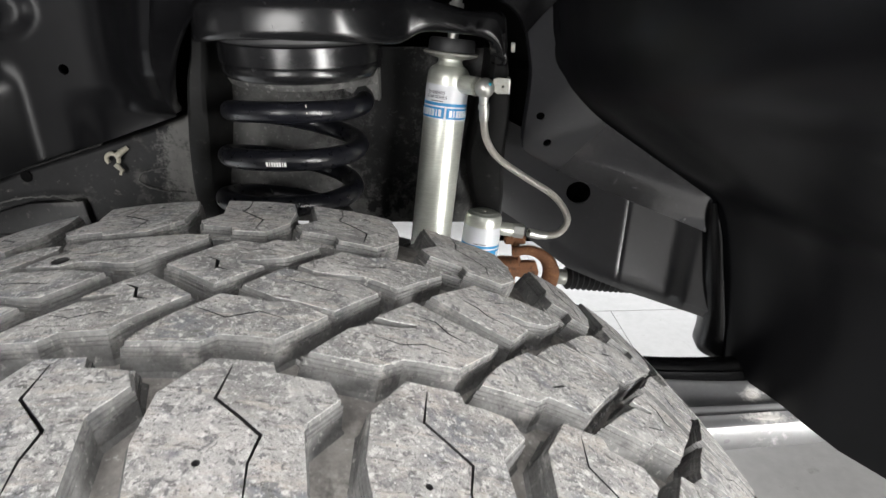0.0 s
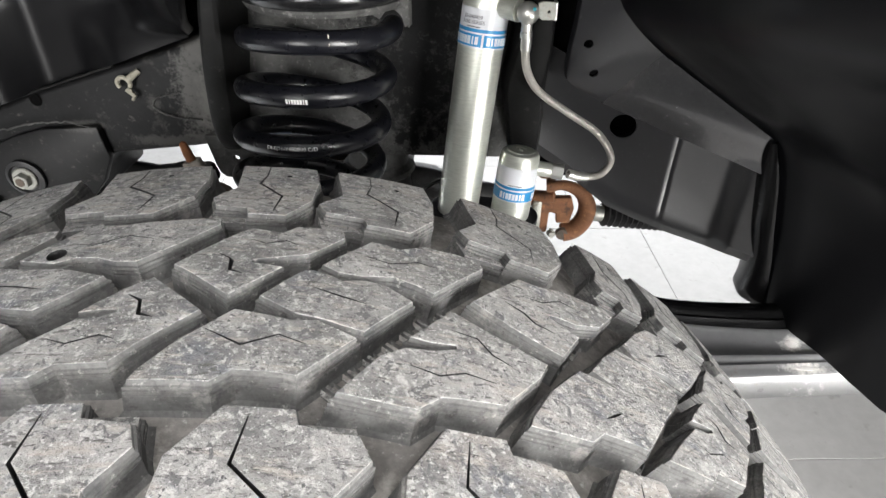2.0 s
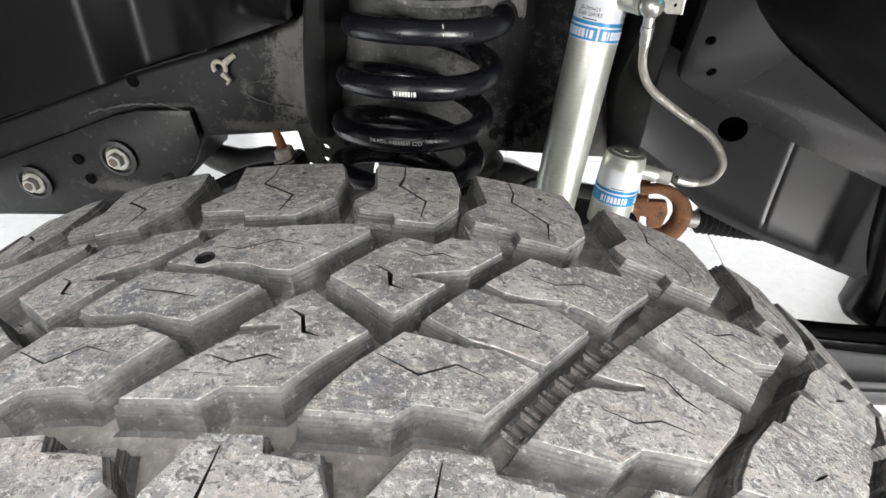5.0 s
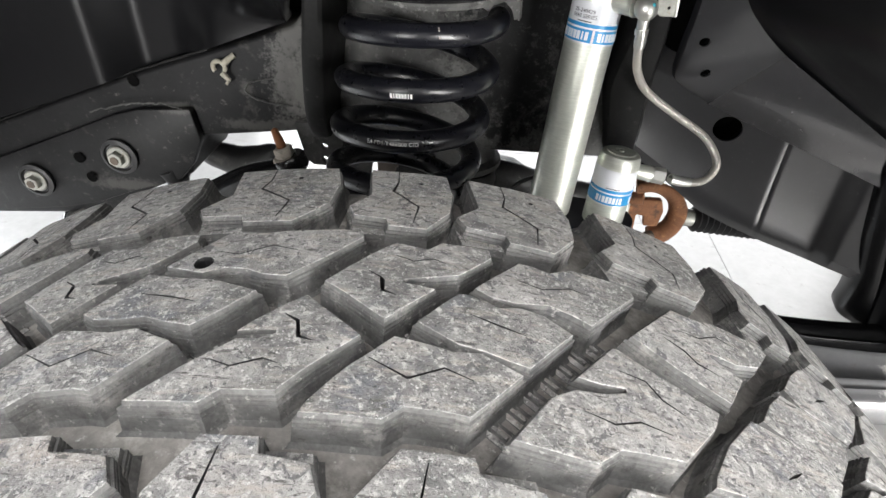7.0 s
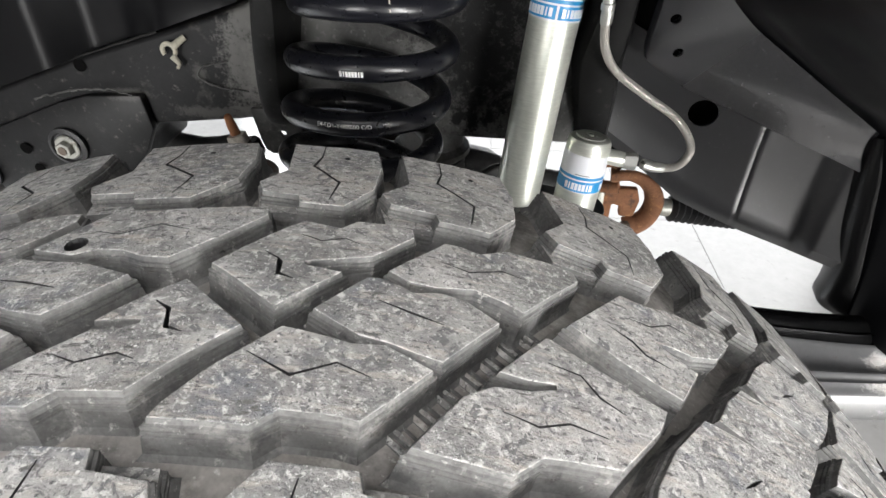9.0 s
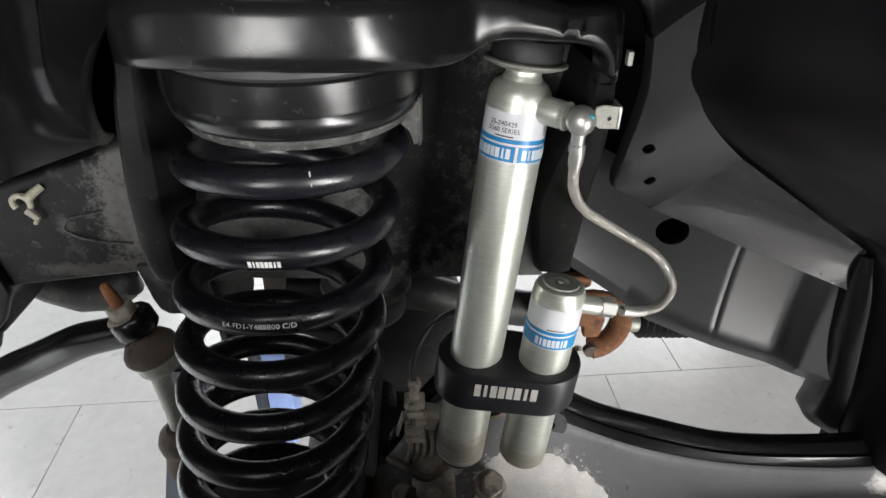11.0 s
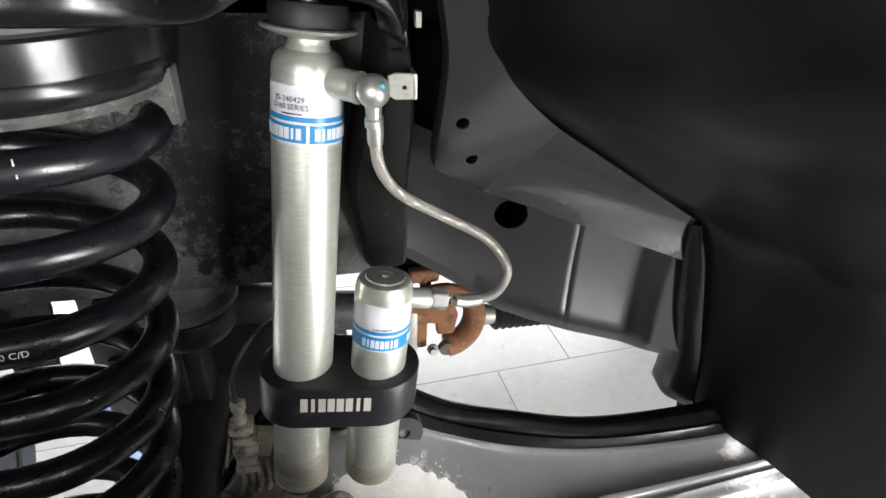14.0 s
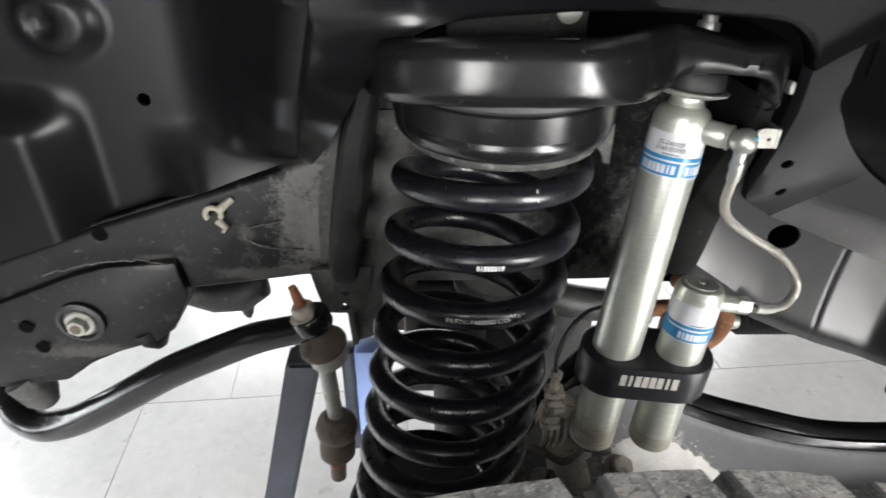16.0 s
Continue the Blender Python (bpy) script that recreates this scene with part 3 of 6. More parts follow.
def lug(poly, sipes=(), holes=(), top=0.0, middle=0.0):
    """A tread block: outline in millimetres along and across the tread, with a steep ribbed flank and thin zigzag slits."""
    poly = [(x / 1000, y / 1000) for x, y in poly]
    levels = [(-0.0003, top), (0.0, top - 0.0003), (0.0003, top - 0.0026), (0.0012, top - 0.0029), (0.0013, top - 0.0042), (0.0006, top - 0.0046), (0.0014, top - 0.0050), (0.0015, top - 0.0062),
              (0.0008, top - 0.0066), (0.0016, top - 0.0070), (0.0022, -DEPTH + 0.0018), (0.0034, -DEPTH + 0.0002), (0.0046, -DEPTH - 0.002)]
    bm = bmesh.new()
    rings = [[bm.verts.new((x, y, h)) for x, y in grown(poly, d)] for d, h in levels]
    n = len(poly)
    bm.faces.new(rings[0])
    bm.faces.new(rings[-1][::-1])
    for a, b in zip(rings, rings[1:]):
        for i in range(n):
            bm.faces.new((a[i], b[i], b[(i + 1) % n], a[(i + 1) % n]))
    tools = []
    for line in sipes:
        pts = [Vector((p[0] / 1000, p[1] / 1000)) for p in line]
        wide = [p[2] / 2000 if len(p) > 2 else 0.00045 for p in line]
        t = bmesh.new()
        lo, hi = [], []
        for i, p in enumerate(pts):
            d = (pts[min(i + 1, len(pts) - 1)] - pts[max(i - 1, 0)]).normalized()
            nrm = Vector((-d.y, d.x)) * (0.0002 if i in (0, len(pts) - 1) else wide[i])
            lo.append(p - nrm)
            hi.append(p + nrm)
        ring = lo + hi[::-1]
        a = [t.verts.new((p.x, p.y, 0.004)) for p in ring]
        b = [t.verts.new((p.x, p.y, top - 0.007)) for p in ring]
        k = len(ring)
        for i in range(len(pts) - 1):
            t.faces.new((a[i], a[i + 1], a[k - 2 - i], a[k - 1 - i]))
            t.faces.new((b[k - 1 - i], b[k - 2 - i], b[i + 1], b[i]))
        for i in range(k):
            t.faces.new((a[i], b[i], b[(i + 1) % k], a[(i + 1) % k]))
        tools.append(t)
    for x, y, r in holes:
        t = bmesh.new()
        bmesh.ops.create_cone(t, cap_ends=True, segments=14, radius1=r / 1000 * 0.8, radius2=r / 1000, depth=0.014)
        shift(t, Matrix.Translation((x / 1000, y / 1000, 0)))
        tools.append(t)
    if tools:
        bm = cut(bm, tools)
    for axis, lo, hi in ((0, min(p[0] for p in poly), max(p[0] for p in poly)), (1, min(p[1] for p in poly), max(p[1] for p in poly))):
        c = lo + 0.016
        while c < hi - 0.004:
            co, no = [0, 0, 0], [0, 0, 0]
            co[axis], no[axis] = c, 1
            bmesh.ops.bisect_plane(bm, geom=[*bm.verts, *bm.edges, *bm.faces], plane_co=co, plane_no=no)
            c += 0.016
    bm.normal_update()
    core = grown(poly, -0.0016)
    for f in bm.faces:
        c = f.calc_center_median()
        inside = False
        for (x0, y0), (x1, y1) in zip(core, core[1:] + core[:1]):
            if (y0 > c.y) != (y1 > c.y) and c.x < x0 + (c.y - y0) / (y1 - y0) * (x1 - x0):
                inside = not inside
        # faces inside slits and holes get black rubber to paint in their shade
        f.material_index = 0 if f.normal.z > 0.3 and c.z > top - 0.001 else 2 if inside and sipes else 1
    for v in bm.verts:
        s, across, h = v.co
        a, r = (s - middle / 1000) / CROWN, CROWN - BELLY * across * across + h
        rub = 0.0005 * noise.noise(Vector((s * 90, across * 90, 3.0)))
        if h < top - 0.02:
            rub = 0
        v.co = Vector(((r + rub) * math.sin(a), across, (r + rub) * math.cos(a)))
    me = bpy.data.meshes.new("tread_block")
    bm.to_mesh(me)
    bm.free()
    me.materials.append(M["tread"])
    me.materials.append(M["rubber"])
    me.materials.append(M["black_rubber"])
    return me


def carcass():
    """The tyre's body under the tread, turned about the axle."""
    prof = []
    for k in range(-12, 13):
        across = k / 12 * 0.122
        prof.append((CROWN - BELLY * across * across - DEPTH, across))
    side = [(0.418, 0.131), (0.402, 0.139), (0.380, 0.147), (0.350, 0.155), (0.315, 0.158), (0.275, 0.150), (0.245, 0.135), (0.222, 0.122), (0.216, 0.112)]
    prof = [(r, -a) for r, a in side[::-1]] + prof + side
    bm = lathe(prof, 160)
    return shift(bm, Matrix.Rotation(radians(-90), 4, "X"))


tyre = part("tyre", carcass(), "groove", wheel, "dusty mud-terrain tyre with deep blocky tread")
rim = [(0.0, 0.03), (0.09, 0.03), (0.12, 0.015), (0.17, 0.02), (0.2, 0.06), (0.212, 0.112), (0.222, 0.118), (0.226, 0.112), (0.218, 0.095), (0.205, 0.05), (0.205, -0.05), (0.218, -0.095),
       (0.226, -0.112), (0.22, -0.118), (0.2, -0.1), (0.19, -0.02), (0.17, 0.0), (0.12, -0.005), (0.0, 0.01)]
part("rim", shift(lathe(rim, 64), Matrix.Rotation(radians(90), 4, "X")), "satin", wheel, "black alloy rim")

SHOULDER = [(0, 20), (14, 0), (38, 0), (40, 6), (61, 8), (66, 17), (54, 32), (60, 66), (4, 66), (-1, 44)]
SHOULDER_SLIT = [(23, 4), (21, 22, 1.4), (40, 38, 1.6), (38, 50), (40, 70)]
kinds = []


def spread(poly, sipes=(), holes=(), top=0.0, name="tread_block", turns=(0,)):
    mid = sum(p[0] for p in poly) / len(poly)
    kinds.append((lug(poly, sipes, holes, top, mid), mid, turns, name))


def every(*left_out):
    return [t for t in range(ROUNDS) if t not in left_out]


# the five blocks between the shoulders; the pitch varies round the tyre, so those of some turns have outlines of their own
A = [(1, 25), (12, 39), (23, 52), (39, 50), (50, 52), (76, 55), (85, 54), (86, 49), (70, 29), (58, 16), (48, 17), (39, 21), (29, 22), (20, 19)]
A_SLIT = [(21, 35), (32, 32), (46, 39), (59, 35)]
spread(A, [A_SLIT], [(18, 26, 5.0)])
spread(A, [A_SLIT], turns=every(0, 1, 2))
spread([(139, 20), (160, 45), (167, 45), (175, 43), (187, 50), (206, 50), (218, 48), (219, 43), (204, 26), (191, 11), (182, 15), (172, 18), (157, 15), (147, 15)], [[(159, 31), (170, 28), (184, 34), (194, 32)]])
spread([(297, 18), (312, 35), (326, 47), (358, 50), (372, 48), (372, 41), (350, 18), (337, 6), (324, 9), (312, 8), (303, 10)], [[(321, 22), (327, 26, 1.6), (333, 29)]])
spread([(75, 14), (91, 35), (102, 47), (110, 45), (117, 44), (123, 51), (137, 52), (146, 51), (147, 45), (132, 27), (117, 22), (108, 19), (108, 17), (115, 16), (122, 15), (110, 1), (103, -7), (86, 6)],
       [[(103, 36), (111, 33), (120, 37), (126, 34)], [(92, 23), (98, 19, 0.8), (99, 17, 2.2), (100, 10, 1.8), (106, 8)]], turns=every(1))
spread([(210, 12), (225, 28), (239, 43), (252, 42), (265, 46), (294, 46), (299, 42), (284, 25), (268, 19), (252, 19), (252, 16), (258, 13), (267, 9), (253, -10), (228, 0)],
       [[(227, 19), (237, 14, 1.5), (242, 8, 1.5), (252, 5)], [(239, 28), (250, 28), (262, 35), (275, 32)]])
spread([(-23, -4), (-13, 10), (-5, 20), (11, 16), (29, 13), (48, 6), (39, -5), (28, -15), (16, -12), (7, -9), (-5, -9), (-16, -8)], [[(-2, 6), (12, 3, 1.2), (25, -1)]], turns=every(1, 2))
spread([(116, -6), (132, 14), (136, 15), (144, 12), (149, 9), (159, 12), (169, 10), (181, 2), (161, -22), (151, -20), (144, -18), (133, -16), (124, -11)], [[(137, 2), (150, -2, 1.2), (161, -5)]])
spread([(268, -13), (278, 0), (290, 11), (300, 9), (311, 7), (325, -3), (322, -10), (306, -27), (296, -24), (289, -22), (279, -18)])
spread([(70, 4), (84, -8), (95, -17), (82, -31), (70, -46), (51, -46), (45, -52), (18, -51), (33, -36), (49, -22), (57, -22), (63, -19), (63, -17), (56, -17), (48, -18), (52, -13), (61, -4)],
       [[(43, -33), (51, -36), (62, -32), (68, -34)], [(64, -8), (70, -12, 1.6), (72, -20, 1.8), (78, -22)]], turns=every(1))
spread([(199, 1), (212, -6), (228, -13), (243, -19), (238, -28), (219, -48), (193, -50), (183, -58), (153, -55), (168, -34), (178, -28), (191, -26), (200, -23), (200, -21), (189, -22), (180, -21)],
       [[(198, -12), (210, -14), (216, -22, 1.2), (225, -26)], [(180, -37), (192, -40), (203, -36), (216, -38)]])
E_ = [(108, -16), (120, -18), (131, -20), (142, -19), (158, -26), (148, -38), (138, -49), (132, -48), (115, -48), (108, -54), (80, -54), (82, -49), (93, -33)]
E_SLIT = [(100, -28), (115, -36, 1.2), (128, -29), (139, -33)]
spread(E_, [E_SLIT], turns=every(1, 19))
spread([(x + 152, y) for x, y in E_[:4]] + [(304, -30), (294, -42)] + [(x + 149, y - 1) for x, y in E_[6:]], [[(268, -40), (273, -37, 1.5), (278, -34)]])
spread([(x - 135, y + 3) for x, y in E_], [[(x[0] - 135, x[1] + 3) for x in E_SLIT]])
# shoulder blocks: start and width along the tread, towards the camera and behind
NEAR = [(-38, 66), (40, 52), (102, 66), (180, 65), (255, 60)]
NEAR += [(325 + 69.5 * k, 62) for k in range(35)]
FAR = [(-84, 65), (-6, 69), (74, 52), (130, 64), (209, 68), (300, 40), (352, 50)]
FAR += [(414 + 69.6 * k, 62) for k in range(33)]
for start, width in NEAR:
    k = width / 66
    spread([(start + k * x, -64 - w) for x, w in SHOULDER], [[(start + k * p[0], -64 - p[1], *p[2:]) for p in SHOULDER_SLIT]], [(start + k * 22, -115, 1.6)])
    spread([(start + k * x, -64 - w) for x, w in ((36, 1), (60, 1), (64, 14), (40, 14))], top=-0.0060, name="tie_bar")
for start, width in FAR:
    k, end = width / 66, start + width
    spread([(end - k * x, 62 + w) for x, w in SHOULDER], [[(end - k * p[0], 62 + p[1], *p[2:]) for p in SHOULDER_SLIT]], [(end - k * 22, 113, 1.6)])
    spread([(end - k * x, 62 + w) for x, w in ((36, 0), (62, 0), (66, 14), (40, 14))], top=-0.0060, name="tie_bar")
for me, mid, turns, name in kinds:
    for turn in turns:
        ob = new(name, me)
        ob.parent = tyre
        ob.matrix_basis = Matrix.Rotation((mid / 1000 - 0.069 + turn * PITCH) / CROWN, 4, "Y")
# low ribs that throw stones out of the slanted grooves
rib = lug([(-4.0, -0.9), (4.0, -0.9), (4.0, 0.9), (-4.0, 0.9)], top=-0.0138)
for turn in range(ROUNDS):
    for along_mm, across_mm in [(12 + 7.6 * k, -42 + 9.4 * k) for k in range(7)] + [(114 + 8 * k, -2 + 9.6 * k) for k in range(4)]:
        ob = new("groove_rib", rib)
        ob.parent = tyre
        ob.matrix_basis = Matrix.Rotation((along_mm / 1000 - 0.069 + turn * PITCH) / CROWN, 4, "Y") @ Matrix.Translation((0, across_mm / 1000, -BELLY * (across_mm / 1000) ** 2)) @ Matrix.Rotation(radians(-38), 4, "Z")

# ---------------------------------------------------------------- coil spring
SPRING = (-0.1758, 0.6607, 1.15)
SX, SY = 0.134, 0.177


def spring_axis(z):
    return Vector((SPRING[0] + SX * (z - 1.15), SPRING[1] + SY * (z - 1.15), z))


COIL_R, WIRE = 0.0712, 0.0110
# height of the wire at the front of each turn, from the top
FRONTS = [1.327, 1.2790, 1.2308, 1.1830, 1.1378, 1.0923, 1.0485, 1.0040, 0.960, 0.918]


def coil_height(turns):
    """Height after so many turns down from the first front pass."""
    i = max(0, min(len(FRONTS) - 2, int(math.floor(turns))))
    f = turns - i
    return FRONTS[i] + (FRONTS[i + 1] - FRONTS[i]) * f


TILT_K = 0.75
EX, EY_ = Vector((1, 0, -SX * TILT_K)), Vector((0, 1, -SY * TILT_K))


def coil_point(turns, a, extra=0.0):
    """A point on the wire's middle line; the turns lie square to the leaning axis."""
    z = coil_height(turns) - COIL_R * SY * TILT_K
    r = COIL_R + extra
    return spring_axis(z) + r * math.cos(a) * EX + r * math.sin(a) * EY_


coil_spring = thing("coil_spring", "black painted coil spring with white stamped markings, stretched under its seat", "coil spring")
path = []
first, last = 0.72, 8.8
for k in range(521):
    t = first + (last - first) * k / 520
    a = radians(-90) - 2 * math.pi * (t - 1)
    path.append(coil_point(t, a))
part("coil", tube(path, WIRE, 20), "coil", coil_spring)


def on_coil(bm, turn, up):
    """Lays flat lettering on the outer flank of the wire near the front; up: the angle above the horizontal."""
    for v in bm.verts:
        t = turn - v.co.x / (2 * math.pi * (COIL_R + WIRE))
        a = radians(-90) - 2 * math.pi * (t - 1)
        e = up + v.co.y / WIRE
        grow = (WIRE + 0.0003 + v.co.z)
        v.co = coil_point(t, a, grow * math.cos(e)) + Vector((0, 0, grow * math.sin(e)))
    return bm


part("stamped_code", on_coil(letters("E4-FD1-Y488B00 C/D", 0.0055), 3.004, 0.12), "stamp", coil_spring, "white stamped code", smooth=False)
for bar in word_bars(0.021, 0.0048):
    part("stamped_bar", on_coil(bar, 2.001, -0.20), "stamp", coil_spring, smooth=False)
part("stamped_line", on_coil(box(-0.0004, 0.0004, -0.005, 0.005, -0.0002, 0.0002), 0.950, 0.4), "mud", coil_spring, "yellowish paint line", smooth=False)

# upper seat: isolator, ring, lower lip and the steel retainer plate
tower = thing("spring_tower", "glossy black pressed steel tower over the spring and shock absorber", "spring tower")
SEAT = Matrix.Translation((-0.153, 0.690, 1.307))
seat = part("spring_seat", shift(lathe([(0.0, 0.036), (0.0868, 0.036), (0.0880, 0.0345), (0.0880, 0.0160), (0.0870, 0.0152), (0.0856, 0.0145), (0.0860, 0.0134), (0.0866, 0.0105), (0.0866, 0.0075), (0.0858, 0.0035), (0.0836, 0.0003), (0.080, -0.001), (0.0, -0.001)], 96), SEAT), "satin", tower, "black steel spring seat with a rounded lower lip")
part("isolator", shift(lathe([(0.0, 0.056), (0.0885, 0.056), (0.0890, 0.054), (0.0890, 0.039), (0.087, 0.0365), (0.0, 0.0365)], 80), SEAT), "black_rubber", seat, "black rubber isolator")
part("retainer", shift(lathe([(0.0, -0.0005), (0.0800, -0.0005), (0.0808, -0.003), (0.0785, -0.0072), (0.072, -0.0085), (0.0, -0.0085)], 64), SEAT), "dusty", seat, "dusty steel retainer plate")
tab = join(plate([(0.030, -0.004), (0.086, 0.006), (0.0870, -0.024), (0.083, -0.026), (0.080, -0.016), (0.073, -0.010), (0.064, -0.012), (0.058, -0.020), (0.048, -0.014), (0.032, -0.008)], -0.016, -0.013, 0.0008, 1),
           plate([(0.0855, 0.008), (0.0875, 0.008), (0.0880, -0.026), (0.0862, -0.026)], -0.016, -0.003, 0.0006, 1))
part("stop_tab", shift(tab, SEAT @ Matrix.Rotation(radians(-6), 4, "Z")), "dusty", seat, "dusty steel stop tab over the wire's end", angle=30)

# ---------------------------------------------------------------- shock absorber with reservoir
LEAN_X, LEAN_Y = 0.095, 0.10


def shock_axis(z):
    return Vector((0.0045 + LEAN_X * (z - 1.254), 0.717 + LEAN_Y * (z - 1.254), z))


def res_axis(z):
    return Vector((0.049 + LEAN_X * (z - 1.064), 0.6875 + LEAN_Y * (z - 1.064), z))


SR, RR = 0.0247, 0.0232
STRETCH = math.sqrt(1 + LEAN_X ** 2 + LEAN_Y ** 2)
S0 = along(shock_axis(0.932), shock_axis(1.4))
R0 = along(res_axis(0.939), res_axis(1.4))


def up_s(z):
    return (z - 0.932) * STRETCH


def up_r(z):
    return (z - 0.939) * STRETCH


shock = thing("shock_absorber", "zinc-plated shock absorber with a remote reservoir and braided hose", "shock absorber")
z1 = up_s(1.3045)
body = part("body", shift(lathe([(0, 0.0), (SR * 0.9, 0.0), (SR * 0.99, 0.003), (SR, 0.008), (SR, z1 - 0.009), (SR * 0.99, z1 - 0.0045), (SR * 0.95, z1 - 0.0005), (SR * 0.87, z1 + 0.0035), (SR * 0.74, z1 + 0.0060), (SR * 0.60, z1 + 0.0070), (0, z1 + 0.0070)], 72), S0), "zinc", shock, "zinc-plated tube")
part("neck", shift(lathe([(0.0160, z1 + 0.0055), (0.0155, z1 + 0.0080), (0.0142, z1 + 0.0100), (0.0136, z1 + 0.0120), (0.0142, z1 + 0.0150), (0, z1 + 0.0150)], 48), S0), "zinc", shock)
wash = Matrix.Translation((0, 0, z1 + 0.0136))
washer = part("washer", shift(lathe([(0, 0), (0.012, 0.0), (0.022, 0.002), (0.0315, 0.0055), (0.0322, 0.0075), (0.030, 0.0085), (0.018, 0.006), (0, 0.006)], 56), S0 @ wash), "greysteel", shock, "dished steel washer")
part("bushing", shift(lathe([(0, 0.006), (0.026, 0.006), (0.0268, 0.009), (0.0268, 0.019), (0.025, 0.023), (0, 0.023)], 48), S0 @ wash), "black_rubber", shock, "black rubber bushing")
stud = part("stud", shift(join(lathe([(0, 0.02), (0.006, 0.02), (0.006, 0.066), (0.0045, 0.069), (0, 0.069)], 24)), S0 @ wash), "steel", shock)
part("nut", shift(hexbolt(0.0098, 0.012, 0.013), S0 @ wash @ Matrix.Translation((0, 0, 0.046))), "steel", stud, "bright top nut")


def fine_print(width, height, count):
    """A line of print too small to read, as plain dashes."""
    step = width / count
    return join(*[box(-width / 2 + k * step, -width / 2 + (k + 0.8) * step, -height / 2, height / 2, -0.0001, 0.0002) for k in range(count)])


def band(z0, z1_, r, pose_, parent, material, label, steps=72):
    return part(label.split(":")[0], shift(lathe([(r - 0.0006, z0), (r + 0.00025, z0 + 0.0001), (r + 0.00025, z1_ - 0.0001), (r - 0.0006, z1_)], steps), pose_), material, parent, label.split(":")[1])


lab0, lab1 = up_s(1.2515), up_s(1.2905)
band(lab0, lab1, SR, S0, body, "label", "label:white paper label")
for z0, h in ((lab0 + 0.0018, 0.0125), (lab0 + 0.0160, 0.0036)):
    band(z0, z0 + h, SR + 0.0003, S0, body, "blue", "label_band:blue label band")
FACE = radians(-104)
zc = lab0 + 0.0080
for turn in (-34, 62, 158):
    for bar in word_bars(0.034, 0.0078):
        part("letter_bar", shift(wrap(bar, SR + 0.0007, zc, FACE + radians(turn)), S0), "label", body, smooth=False)
    part("label_gap", shift(wrap(box(-0.0012, 0.0012, -0.0062, 0.0062, -0.0001, 0.0002), SR + 0.0007, zc, FACE + radians(turn + 48)), S0), "label", body, smooth=False)
part("part_number", shift(wrap(letters("25-240429", 0.0052), SR + 0.0009, lab0 + 0.0306, FACE + radians(-17)), S0), "ink", body, "black printed number", smooth=False)
part("series_name", shift(wrap(letters("5160 SERIES", 0.0052), SR + 0.0009, lab0 + 0.0256, FACE + radians(-15)), S0), "ink", body, "black printed series name", smooth=False)
part("small_print", shift(wrap(fine_print(0.015, 0.0010, 9), SR + 0.0006, lab0 + 0.0212, FACE + radians(-12)), S0), "ink", body, "line of small print", smooth=False)
# lower rod and its eye below the tube
part("rod", shift(lathe([(0, -0.16), (0.0075, -0.16), (0.0075, 0.002), (0, 0.002)], 32), S0), "steel", shock, "chromed rod")
part("dust_seal", shift(lathe([(0, -0.004), (0.021, -0.004), (0.0225, -0.001), (0.0225, 0.002), (0, 0.002)], 48), S0), "black_rubber", shock)
eye = S0 @ Matrix.Translation((0, 0, -0.175))
part("lower_eye", shift(lathe([(0.011, -0.018), (0.021, -0.018), (0.0225, -0.016), (0.0225, 0.016), (0.021, 0.018), (0.011, 0.018)], 40, True), eye @ Matrix.Rotation(radians(90), 4, "X")), "greysteel", shock)

z2 = up_r(1.1405)
res = part("reservoir", shift(lathe([(0, 0.0), (RR * 0.9, 0.0), (RR, 0.004), (RR, z2 - 0.011), (RR * 0.975, z2 - 0.0055), (RR * 0.90, z2 - 0.0015), (RR * 0.78, z2), (RR * 0.70, z2 - 0.0002), (RR * 0.66, z2 + 0.0012), (RR * 0.30, z2 + 0.0016),
                                 (RR * 0.26, z2 + 0.0008), (RR * 0.12, z2 + 0.0004), (RR * 0.10, z2 + 0.0022), (0, z2 + 0.0024)], 72), R0), "zinc", shock, "zinc-plated reservoir")
rl0, rl1 = up_r(1.0845), up_r(1.1255)
band(rl0, rl1, RR, R0, res, "label", "label:white paper label")
for z0, h in ((rl0 + 0.0012, 0.0125), (rl0 + 0.0155, 0.0034)):
    band(z0, z0 + h, RR + 0.0003, R0, res, "blue", "label_band:blue label band")
for turn in (4, 104, 204):
    for bar in word_bars(0.031, 0.0074):
        part("letter_bar", shift(wrap(bar, RR + 0.0007, rl0 + 0.0072, FACE + radians(turn)), R0), "label", res, smooth=False)
part("small_print", shift(wrap(fine_print(0.016, 0.0009, 10), RR + 0.0006, rl0 + 0.0208, FACE + radians(8)), R0), "ink", res, "line of small print", smooth=False)


def clamp_shape(grow, inset):
    """An oval band round both tubes, in x and y about the tubes' own axes."""
    a, b = shock_axis(1.045), res_axis(1.045)
    d = (b - a).xy.normalized()
    base = math.atan2(d.y, d.x)
    pts = []
    for k in range(25):
        t = base + math.pi / 2 + math.pi * k / 24
        pts.append((a.x + (SR + grow - inset) * math.cos(t), a.y + (SR + grow - inset) * math.sin(t)))
    for k in range(25):
        t = base - math.pi / 2 + math.pi * k / 24
        pts.append((b.x + (RR + grow - inset) * math.cos(t), b.y + (RR + grow - inset) * math.sin(t)))
    return pts


